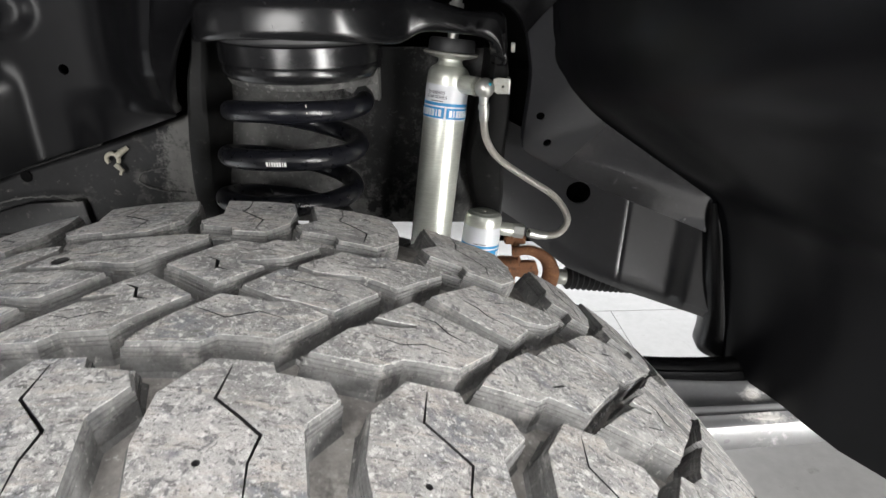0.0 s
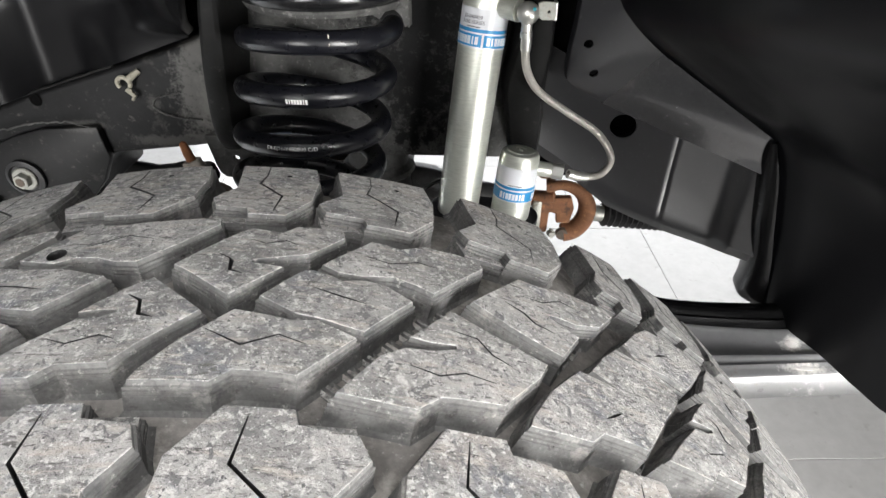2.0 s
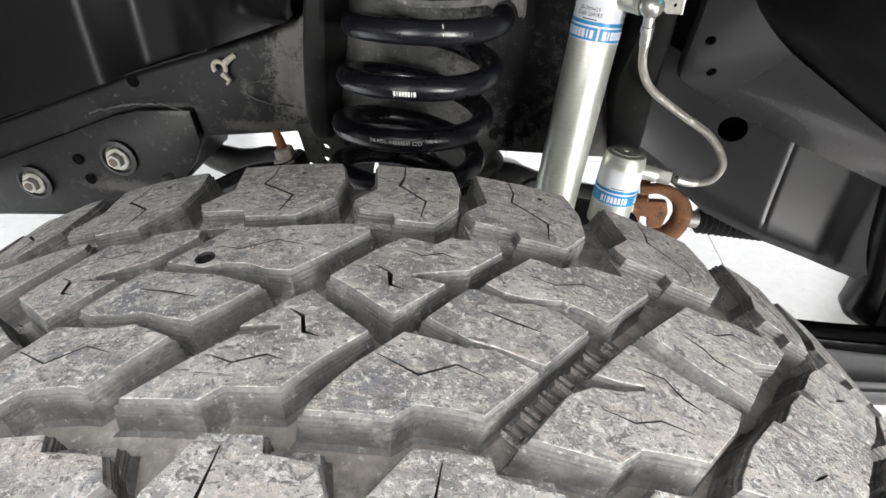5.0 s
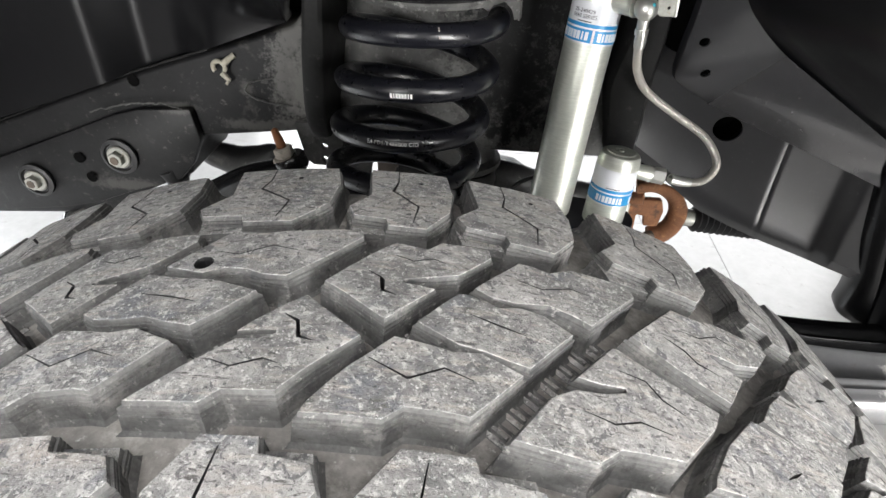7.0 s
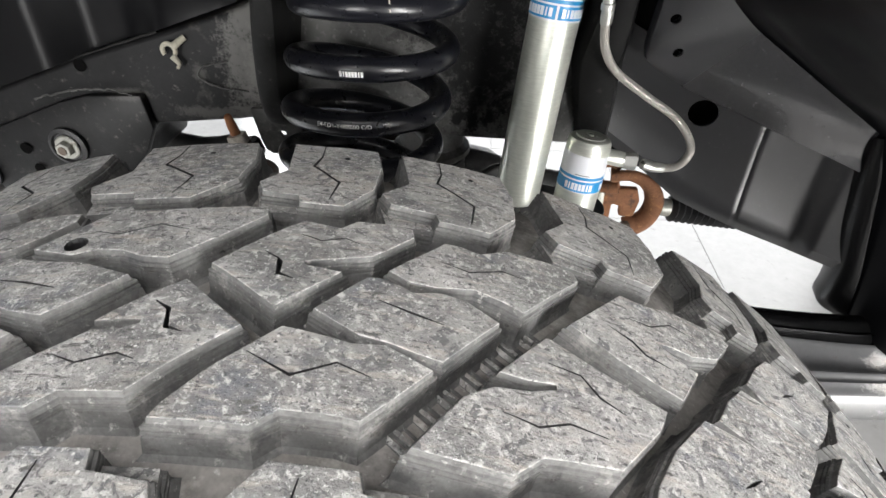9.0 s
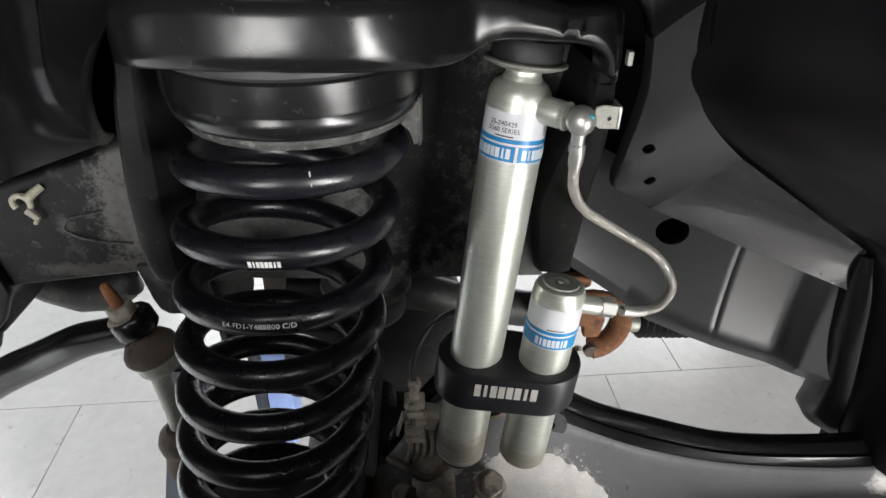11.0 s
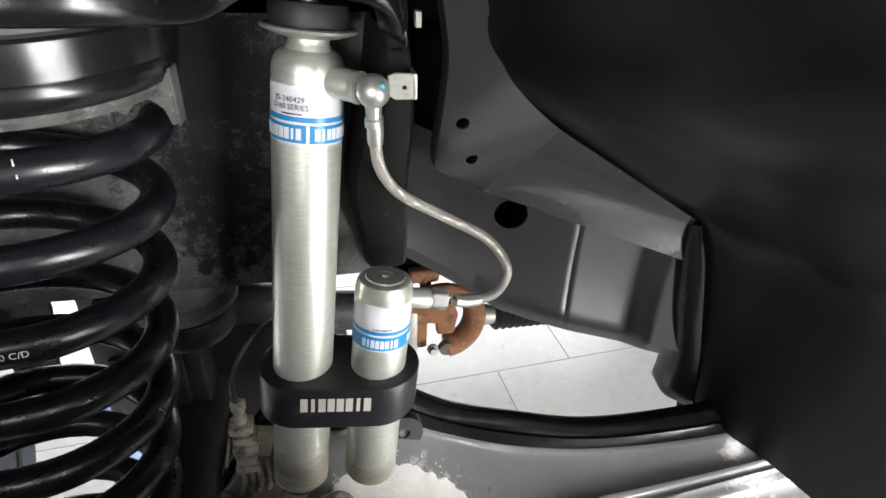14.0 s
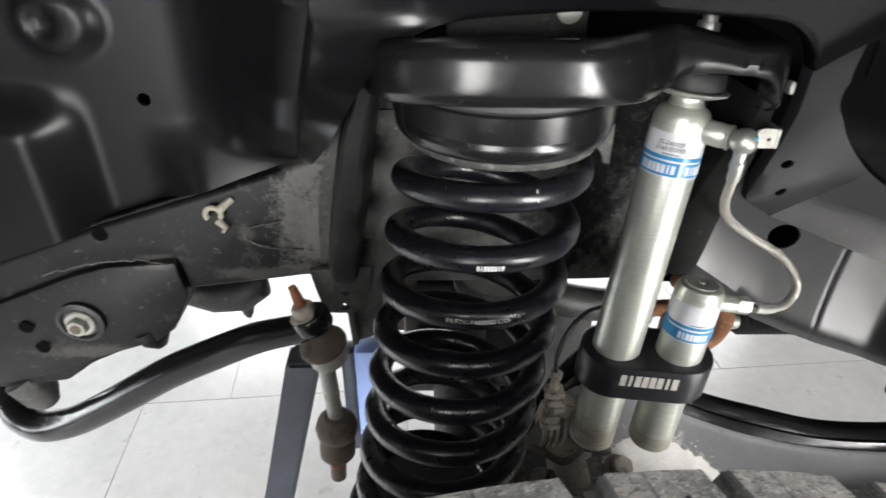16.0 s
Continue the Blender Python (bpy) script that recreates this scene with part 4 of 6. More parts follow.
bm = bmesh.new()
CLAMP_LOW, CLAMP_TOP = 1.022, 1.060
rings = []
for z, inset in ((CLAMP_LOW, 0.004), (CLAMP_LOW, 0.0015), (CLAMP_LOW + 0.0006, 0.0004), (CLAMP_LOW + 0.0018, 0), (CLAMP_TOP - 0.0018, 0), (CLAMP_TOP - 0.0006, 0.0004), (CLAMP_TOP, 0.0015), (CLAMP_TOP, 0.004)):
    rings.append([bm.verts.new((x + LEAN_X * (z - 1.045), y + LEAN_Y * (z - 1.045), z)) for x, y in clamp_shape(0.0115, inset)])
for a, b in zip(rings, rings[1:]):
    for i in range(len(a)):
        bm.faces.new((a[i], a[(i + 1) % len(a)], b[(i + 1) % len(a)], b[i]))
bm.faces.new(rings[0][::-1])
bm.faces.new(rings[-1])
clamp = part("clamp", bm, "clamp", shock, "black clamp holding the reservoir")
pts = clamp_shape(0.0115, 0)
left, right = Vector(pts[24]), Vector(pts[25])
front_mid, way = (left + right) / 2, (right - left).normalized()
out = Vector((way.y, -way.x))
for bm in word_bars(0.058, 0.0128):
    for v in bm.verts:
        x, y, h = v.co
        p = front_mid + way * x + out * (0.0006 + h)
        v.co = Vector((p.x + LEAN_X * y, p.y + LEAN_Y * y, 1.0465 + y))
    part("letter_bar", bm, "engrave", clamp, "pale lettering bar", smooth=False)

# outlet, ball joint, bracket tab, hose
b0 = shock_axis(1.2935)
ball = Vector((0.0485, 0.684, 1.2935))
p_out = along(b0 + (ball - b0).normalized() * 0.018, ball)
part("outlet", shift(lathe([(0, 0), (0.0105, 0.0), (0.0105, 0.020), (0.0098, 0.021), (0.0098, 0.0235), (0.0108, 0.024), (0.0108, 0.026), (0, 0.026)], 40), p_out), "zinc", shock)
bm = bmesh.new()
bmesh.ops.create_uvsphere(bm, u_segments=28, v_segments=18, radius=0.0112)
shift(bm, Matrix.Translation(ball))
banjo = part("banjo", join(bm, shift(lathe([(0, 0), (0.0058, 0), (0.0052, -0.012), (0.0062, -0.013), (0.0062, -0.018), (0, -0.018)], 24), Matrix.Translation(ball - Vector((0, 0, 0.006))))), "steel", shock, "bright steel ball fitting")
bm = bmesh.new()
bmesh.ops.create_uvsphere(bm, u_segments=12, v_segments=8, radius=0.0022)
part("paint_mark", shift(bm, Matrix.Translation(ball + Vector((0.005, -0.0072, 0.0052)))), "cyan", banjo, "cyan paint mark")
HOSE = [(0.0495, 0.684, 1.276), (0.050, 0.687, 1.252), (0.056, 0.698, 1.228), (0.072, 0.710, 1.204), (0.107, 0.720, 1.178), (0.146, 0.720, 1.153), (0.164, 0.712, 1.127), (0.153, 0.701, 1.111), (0.130, 0.692, 1.111), (0.112, 0.687, 1.117)]
hp = spline(HOSE, 190)
bm = tube(hp, 0.0038, 20)
hose = part("hose", bm, "hose_core", shock, "braided stainless steel hose")
# the braid: two sets of fine strands wound round the hose
for sense in (1, -1):
    for k in range(12):
        line = []
        u = None
        for i in range(0, len(hp), 1):
            d = (hp[min(i + 1, len(hp) - 1)] - hp[max(i - 1, 0)]).normalized()
            u = d.orthogonal().normalized() if u is None else (u - d * u.dot(d)).normalized()
            w = d.cross(u)
            a = sense * i * 0.50 + 2 * math.pi * k / 12
            line.append(hp[i] + 0.00392 * (math.cos(a) * u + math.sin(a) * w))
        part("braid_strand", tube(line, 0.00046, 5, False), "hose", hose)
part("upper_ferrule", tube([hp[0], hp[3], hp[12], hp[17]], [0.0055, 0.0055, 0.0058, 0.0052], 24), "steel", hose)
part("lower_ferrule", tube([hp[-27], hp[-15], hp[-8], hp[-1]], [0.0050, 0.0055, 0.0055, 0.0055], 24), "steel", hose)
r_top = res_axis(1.1225)
n_out = Vector((0.115, 0.688, 1.1165))
d = (n_out - r_top).normalized()
hexm = along(r_top + d * 0.0365, n_out + d * 0.004)
hx = bmesh.new()
bmesh.ops.create_cone(hx, cap_ends=True, segments=6, radius1=0.0095, radius2=0.0095, depth=0.013)
bmesh.ops.bevel(hx, geom=hx.edges, offset=0.0008, segments=2, affect="EDGES")
part("hose_nut", shift(hx, hexm @ Matrix.Translation((0, 0, 0.009))), "steel", shock, "hexagon hose nut")
part("reservoir_outlet", shift(lathe([(0, -0.022), (0.0085, -0.022), (0.0085, 0.0), (0.0078, 0.001), (0.0078, 0.003), (0, 0.003)], 32), hexm), "zinc", shock)
# ---------------------------------------------------------------- spring tower on the frame
LIP = [(-0.272, 0.80, 1.334), (-0.268, 0.72, 1.335), (-0.257, 0.658, 1.337), (-0.236, 0.624, 1.342), (-0.200, 0.606, 1.346), (-0.155, 0.600, 1.347), (-0.105, 0.604, 1.3465), (-0.070, 0.622, 1.343),
       (-0.049, 0.646, 1.3395), (-0.037, 0.657, 1.342), (-0.026, 0.661, 1.3485), (-0.015, 0.664, 1.351), (0.002, 0.667, 1.3505), (0.020, 0.670, 1.3485), (0.036, 0.672, 1.347), (0.050, 0.675, 1.343), (0.061, 0.680, 1.335), (0.068, 0.688, 1.322), (0.072, 0.702, 1.312), (0.074, 0.80, 1.310)]
lip = [p + Vector((0, 0, 0.002)) for p in spline(LIP, 96)]
TOP_Z = 1.390
bm = bmesh.new()
cols = []
for i, p in enumerate(lip):
    d = (lip[min(i + 1, 96)] - lip[max(i - 1, 0)])
    d.z = 0
    d.normalize()
    inward = Vector((-d.y, d.x, 0))
    zt = TOP_Z - 0.016 * max(0, min(1, (p.x + 0.03) / 0.06)) - 0.008 * max(0, min(1, (-0.195 - p.x) / 0.06)) ** 1.4
    h = zt - p.z
    sec = [(0.016, 0.003), (0.008, 0.0), (0.002, 0.0004), (-0.001, 0.003), (-0.0012, 0.010), (-0.0010, 0.40 * h), (0.0004, 0.70 * h), (0.0025, 0.86 * h), (0.006, 0.955 * h), (0.0105, 0.992 * h), (0.016, h), (0.024, h - 0.001), (0.028, h - 0.006), (0.030, h - 0.024)]
    cols.append([bm.verts.new(p + inward * a + Vector((0, 0, b))) for a, b in sec])
for a, b in zip(cols, cols[1:]):
    for k in range(len(a) - 1):
        bm.faces.new((a[k], a[k + 1], b[k + 1], b[k]))
bm.faces.new([c[-1] for c in cols])
part("tower_shell", bm, "satin", tower, angle=60)
# the two legs that run down to the frame
LEGL = [(-0.258, 0.668, 1.350), (-0.264, 0.676, 1.325), (-0.273, 0.684, 1.295), (-0.280, 0.690, 1.25), (-0.288, 0.700, 1.20), (-0.296, 0.715, 1.15), (-0.299, 0.730, 1.118), (-0.300, 0.745, 1.105)]


def leg(line, wide, deep, name, material):
    rows = []
    pts = spline(line, 24)
    for i, p in enumerate(pts):
        f = i / 24 * (len(wide) - 1)
        k = min(int(f), len(wide) - 2)
        w = wide[k] + (wide[k + 1] - wide[k]) * (f - k)
        rows.append([p + Vector((-w - 0.004, deep, 0)), p + Vector((-w, 0.012, 0)), p + Vector((-w * 0.8, 0.003, 0)), p + Vector((-w * 0.5, 0, 0)), p + Vector((w * 0.5, 0, 0)), p + Vector((w * 0.8, 0.003, 0)), p + Vector((w, 0.012, 0)), p + Vector((w + 0.004, deep, 0))])
    return part(name, sheet(rows, 0.003), material, tower)


leg(LEGL, (0.009, 0.010, 0.013, 0.015, 0.015, 0.014, 0.012), 0.085, "leg", "worn_black")
part("outer_web", sheet([[(x, 0.768 - 0.05 * max(0, z - 1.2), z) for x in [x0 + (0.05 + x1 - x0) * k / 8 for k in range(9)]] for z, x0, x1 in ((1.09, -0.328, -0.29), (1.15, -0.326, -0.28), (1.20, -0.322, -0.27), (1.24, -0.312, -0.26), (1.29, -0.290, -0.25))], 0.004), "dusty", tower, "steel web with dried dust")
LEGR = [(0.064, 0.690, 1.330), (0.066, 0.703, 1.29), (0.063, 0.716, 1.25), (0.058, 0.730, 1.20), (0.063, 0.748, 1.15), (0.067, 0.762, 1.105)]
leg(LEGR, (0.009, 0.014, 0.020, 0.024, 0.022, 0.019), 0.060, "leg", "worn_black")
# foot of the left leg with two holes
foot = plate([(-0.338, 1.118), (-0.272, 1.122), (-0.278, 1.075), (-0.286, 1.064), (-0.296, 1.060), (-0.318, 1.060), (-0.326, 1.066), (-0.330, 1.078)], 0.752, 0.760, 0.002)
drill = []
for x, z in ((-0.301, 1.088), (-0.302, 1.070)):
    t = bmesh.new()
    bmesh.ops.create_cone(t, cap_ends=True, segments=16, radius1=0.0046, radius2=0.0046, depth=0.05)
    drill.append(shift(t, Matrix.Translation((x, 0.758, z)) @ Matrix.Rotation(radians(90), 4, "X")))
part("leg_foot", cut(foot, drill), "dusty", tower, "dusty foot plate with two round holes", angle=30)
# bracket tab on the right leg that carries the hose fitting
tabm = plate([(0.058, 1.303), (0.063, 1.305), (0.0765, 1.304), (0.0775, 1.287), (0.063, 1.287), (0.058, 1.290)], 0.684, 0.686, 0.0006, 1)
t = bmesh.new()
bmesh.ops.create_cone(t, cap_ends=True, segments=12, radius1=0.0016, radius2=0.0016, depth=0.03)
part("hose_tab", cut(tabm, [shift(t, Matrix.Translation((0.069, 0.685, 1.295)) @ Matrix.Rotation(radians(90), 4, "X"))]), "greysteel", tower, "plated steel hose tab", angle=30)
part("tab_hook", box(0.0750, 0.0772, 0.683, 0.702, 1.287, 1.304, 0.0008), "steel", tower)
part("cap_plate", box(-0.20, -0.097, 0.676, 0.690, 1.350, 1.412, 0.003), "worn_black", tower, "dark plate under the tower's roof")
part("cap_bolt", shift(lathe([(0, 0), (0.009, 0), (0.009, 0.003), (0.006, 0.005), (0, 0.0055)], 20), Matrix.Translation((-0.112, 0.676, 1.396)) @ Matrix.Rotation(radians(90), 4, "X")), "greysteel", tower, "pale round bolt head")
part("edge_clip", box(0.0765, 0.0805, 0.690, 0.697, 1.331, 1.341, 0.0008), "greysteel", tower, "pale edge clip")

# ---------------------------------------------------------------- frame rail
rail = thing("frame_rail", "black painted frame rail with dust and dried mud streaks", "frame rail")
RAIL = [(-0.95, 1.015), (-0.80, 1.065), (-0.664, 1.117), (-0.556, 1.157), (-0.423, 1.200), (-0.332, 1.230), (-0.28, 1.30), (0.066, 1.30), (0.072, 1.25), (0.070, 1.112), (0.057, 1.099), (-0.029, 1.090), (-0.20, 1.088), (-0.290, 1.088),
        (-0.346, 1.094), (-0.365, 1.091), (-0.478, 1.076), (-0.500, 1.050), (-0.508, 1.015), (-0.616, 0.965), (-0.655, 0.936), (-0.736, 0.925), (-0.95, 0.905)]
part("rail_body", plate(RAIL, 0.776, 0.90, 0.006, 3), "frame", rail, angle=30)
# dirt-caked part behind the spring
WEB_X = [(-0.29 + 0.0112 * k) for k in range(32)]
part("inner_web", sheet([[(x, 0.771 + 0.004 * math.sin(9 * x), z) for x in WEB_X] for z in (1.094, 1.12, 1.15, 1.18, 1.21, 1.24, 1.28, 1.325)], 0.004), "dusty_patched", rail, "steel web caked with grey dust, with ragged black patches")
# overlapping plate with the bolts
PLATE = [(-0.93, 0.985), (-0.80, 1.020), (-0.664, 1.074), (-0.596, 1.102), (-0.555, 1.114), (-0.482, 1.119), (-0.476, 1.075), (-0.494, 1.040), (-0.52, 1.012), (-0.60, 0.985), (-0.66, 0.960), (-0.72, 0.945), (-0.93, 0.915)]
part("bolt_plate", plate(PLATE, 0.764, 0.7755, 0.0025, 2), "frame", rail, "overlapping steel plate", angle=30)
for x, z in ((-0.600, 1.043), (-0.745, 0.992)):
    part("bolt_boss", shift(lathe([(0, 0), (0.026, 0), (0.026, 0.004), (0.021, 0.006), (0.0195, 0.002), (0, 0.002)], 36), Matrix.Translation((x, 0.762, z)) @ Matrix.Rotation(radians(90), 4, "X")), "black_rubber", rail)
    bolt = part("bolt", shift(hexbolt(0.0115, 0.009, 0.0165), Matrix.Translation((x, 0.759, z)) @ Matrix.Rotation(radians(90), 4, "X")), "greysteel", rail, "dirty plated hexagon bolt")
    part("bolt_recess", shift(lathe([(0, 0), (0.006, 0), (0.006, 0.0006), (0, 0.0006)], 20), Matrix.Translation((x, 0.7465, z)) @ Matrix.Rotation(radians(90), 4, "X")), "boot", bolt)
# flat black discs in place of the shade inside slots and a hole
for x, z in ((-0.664, 1.035), (-0.655, 1.005)):
    part("slot", shift(lathe([(0, 0), (0.007, 0), (0.008, 0.001), (0, 0.001)], 18), Matrix.Translation((x, 0.7618, z)) @ Matrix.Rotation(radians(90), 4, "X")), "recess", rail, "black disc for the shade in a small slot")
part("rail_hole", shift(lathe([(0, 0), (0.006, 0), (0.008, 0.001), (0, 0.001)], 18), Matrix.Translation((-0.556, 0.7755, 1.149)) @ Matrix.Rotation(radians(90), 4, "X")), "recess", rail, "black disc for the shade in a small hole")
# weld ridge with dried mud
ridge = spline([(-0.365, 0.774, 1.165), (-0.395, 0.774, 1.158), (-0.405, 0.774, 1.145), (-0.38, 0.774, 1.133), (-0.345, 0.774, 1.130)], 40)
part("mud_streak", tube([p + Vector((0, 0, 0.002 * noise.noise(p * 130))) for p in ridge], [0.0008 + 0.0012 * abs(noise.noise(p * 260)) for p in ridge], 8), "dusty", rail, "streak of dried mud")
ridge = spline([(-0.62, 0.759, 1.108), (-0.56, 0.759, 1.124), (-0.52, 0.760, 1.126), (-0.488, 0.760, 1.122)], 40)
part("mud_streak", tube([p + Vector((0, 0, 0.003 * noise.noise(p * 130))) for p in ridge], [0.0008 + 0.0018 * abs(noise.noise(p * 200)) for p in ridge], 8), "dusty", rail, "streak of dried mud")
# lugs and bolt ends under the rail
part("mount_lug", tube([(-0.60, 0.93, 0.985), (-0.555, 0.93, 0.964), (-0.515, 0.93, 0.953), (-0.475, 0.93, 0.957), (-0.452, 0.93, 0.972), (-0.446, 0.93, 0.985)], [0.016, 0.022, 0.026, 0.027, 0.022, 0.010], 22), "grimy", rail, "dark mounting lug")
part("lug_tip", tube([(-0.474, 0.93, 0.945), (-0.474, 0.93, 0.920), (-0.474, 0.93, 0.912)], [0.012, 0.008, 0.003], 14), "grimy", rail)
part("mount_lug", tube([(-0.54, 0.78, 1.020), (-0.533, 0.78, 1.004), (-0.530, 0.78, 0.992)], [0.020, 0.018, 0.008], 18), "frame", rail, "dark mounting lug")
part("mount_lug", tube([(-0.72, 0.79, 0.93), (-0.705, 0.79, 0.900), (-0.70, 0.79, 0.885)], [0.024, 0.022, 0.012], 18), "dusty", rail, "dusty mounting lug")
top_edge = spline([(-0.94, 0.786, 1.018), (-0.80, 0.786, 1.066), (-0.664, 0.786, 1.117), (-0.556, 0.786, 1.157), (-0.45, 0.786, 1.192)], 80)
part("dust_ledge", tube([p + Vector((0, 0, 0.0012 * noise.noise(p * 60))) for p in top_edge], [0.0026 + 0.0008 * noise.noise(p * 45) for p in top_edge], 10), "worn_black", rail, "ledge covered in dust")
# pale cable clip on the top edge
clip = thing("cable_clip", "pale dirty plastic cable clip on the frame rail", "cable clip")
ring = [Vector((-0.431 + 0.0078 * math.cos(a), 0.768, 1.177 + 0.0078 * math.sin(a))) for a in [radians(-30 + 250 * k / 24) for k in range(25)]]
part("ring", tube(ring, 0.0028, 10), "pale_plastic", clip)
part("stem", tube([(-0.424, 0.768, 1.182), (-0.418, 0.770, 1.187), (-0.412, 0.775, 1.191)], [0.0045, 0.004, 0.0035], 12), "pale_plastic", clip)
part("prong", tube([(-0.428, 0.768, 1.170), (-0.420, 0.766, 1.162), (-0.424, 0.766, 1.157)], [0.004, 0.003, 0.002], 10), "pale_plastic", clip)

# ---------------------------------------------------------------- wheel arch liner
liner = thing("wheel_arch_liner", "matt black plastic wheel arch liner with folds and fixing holes", "wheel arch liner")


def smooth(a, b, x):
    t = max(0.0, min(1.0, (x - a) / (b - a)))
    return t * t * (3 - 2 * t)


def holes_in(bm, spots, y):
    tools = []
    for x, z, r in spots:
        t = bmesh.new()
        bmesh.ops.create_cone(t, cap_ends=True, segments=24, radius1=r, radius2=r, depth=0.12)
        tools.append(shift(t, Matrix.Translation((x, y, z)) @ Matrix.Rotation(radians(90), 4, "X")))
    return cut(bm, tools)


# flat flange right of the tower, with two fixing holes
FL = spline([(0.084, 0.680, 1.405), (0.089, 0.692, 1.366), (0.097, 0.703, 1.333), (0.1025, 0.713, 1.307), (0.103, 0.7235, 1.274), (0.102, 0.735, 1.242), (0.103, 0.745, 1.214), (0.114, 0.755, 1.197), (0.159, 0.784, 1.166)], 28)
CR = spline([(0.112, 0.668, 1.405), (0.117, 0.680, 1.368), (0.123, 0.690, 1.345), (0.135, 0.700, 1.316), (0.142, 0.704, 1.304), (0.150, 0.708, 1.291), (0.170, 0.716, 1.271), (0.190, 0.723, 1.254), (0.2025, 0.727, 1.2445)], 28)
rows = []
for a, b in zip(FL, CR):
    rows.append([a + Vector((0.0, 0.010, 0)), a + Vector((0.0012, 0.002, 0))] + [a.lerp(b, f) for f in (0.06, 0.2, 0.4, 0.6, 0.8, 0.95, 1.0)])
bm = holes_in(sheet(rows, 0.003), [(0.121, 1.253, 0.0052), (0.135, 1.216, 0.0052)], 0.735)
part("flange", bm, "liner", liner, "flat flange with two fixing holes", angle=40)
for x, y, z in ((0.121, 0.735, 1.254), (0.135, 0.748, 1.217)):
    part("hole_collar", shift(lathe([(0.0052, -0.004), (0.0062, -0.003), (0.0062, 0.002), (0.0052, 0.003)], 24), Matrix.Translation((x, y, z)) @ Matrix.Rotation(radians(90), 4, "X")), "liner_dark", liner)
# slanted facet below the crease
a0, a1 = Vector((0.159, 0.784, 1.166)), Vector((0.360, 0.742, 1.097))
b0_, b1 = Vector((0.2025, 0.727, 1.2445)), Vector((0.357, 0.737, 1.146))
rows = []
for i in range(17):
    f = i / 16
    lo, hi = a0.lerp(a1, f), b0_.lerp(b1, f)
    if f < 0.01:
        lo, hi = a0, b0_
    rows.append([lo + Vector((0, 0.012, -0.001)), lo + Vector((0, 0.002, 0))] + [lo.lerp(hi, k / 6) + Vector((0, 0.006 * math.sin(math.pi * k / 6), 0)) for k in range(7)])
part("facet", sheet(rows, 0.003), "liner_rough", liner, "slanted facet with dust specks, paler for its sheen", angle=40)
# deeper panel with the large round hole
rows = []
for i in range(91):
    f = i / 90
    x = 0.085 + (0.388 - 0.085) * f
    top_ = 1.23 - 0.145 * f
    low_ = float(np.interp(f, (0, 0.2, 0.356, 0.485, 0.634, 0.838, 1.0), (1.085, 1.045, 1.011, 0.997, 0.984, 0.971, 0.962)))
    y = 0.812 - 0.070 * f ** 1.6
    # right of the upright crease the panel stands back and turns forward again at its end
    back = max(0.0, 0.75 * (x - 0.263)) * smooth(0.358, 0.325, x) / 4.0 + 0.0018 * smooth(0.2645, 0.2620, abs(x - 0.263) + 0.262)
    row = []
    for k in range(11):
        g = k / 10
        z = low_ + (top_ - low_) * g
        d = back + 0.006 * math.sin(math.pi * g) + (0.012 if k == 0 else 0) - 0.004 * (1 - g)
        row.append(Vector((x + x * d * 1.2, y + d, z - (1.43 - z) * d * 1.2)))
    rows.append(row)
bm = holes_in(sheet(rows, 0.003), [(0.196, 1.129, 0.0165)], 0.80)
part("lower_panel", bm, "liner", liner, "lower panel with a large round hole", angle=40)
part("hole_recess", shift(lathe([(0.0175, 0.005), (0.024, 0.006), (0.024, 0.07), (0, 0.07)], 32), Matrix.Translation((0.196, 0.8045, 1.129)) @ Matrix.Rotation(radians(-84), 4, "X")), "recess", liner, "recess behind the round hole, black for its shade")
# upright end flange: a flat strip with rounded edges, its foot turned outwards
INNER = spline([(0.352, 0.739, 1.140), (0.359, 0.740, 1.099), (0.367, 0.740, 1.060), (0.375, 0.740, 1.020), (0.386, 0.742, 0.969), (0.389, 0.743, 0.934), (0.3885, 0.744, 0.912), (0.392, 0.744, 0.902), (0.400, 0.744, 0.898)], 40)
OUTER = spline([(0.359, 0.728, 1.145), (0.374, 0.725, 1.100), (0.384, 0.724, 1.058), (0.392, 0.724, 1.026), (0.406, 0.726, 0.973), (0.414, 0.728, 0.936), (0.417, 0.729, 0.914), (0.419, 0.729, 0.902), (0.424, 0.728, 0.893)], 40)
rows = []
for p, q in zip(INNER, OUTER):
    rows.append([p + Vector((0.002, 0.030, 0)), p + Vector((-0.001, 0.008, 0)), p + Vector((0.0005, 0.002, 0)), p.lerp(q, 0.12)] + [p.lerp(q, g) + Vector((0, -0.0025 * math.sin(math.pi * g), 0)) for g in (0.3, 0.5, 0.7, 0.88)] + [q + Vector((0, 0.001, 0)), q + Vector((0.003, 0.006, 0)), q + Vector((0.004, 0.020, 0))])
part("end_flange", sheet(rows, 0.003), "liner_dark", liner, "upright end flange", angle=40)
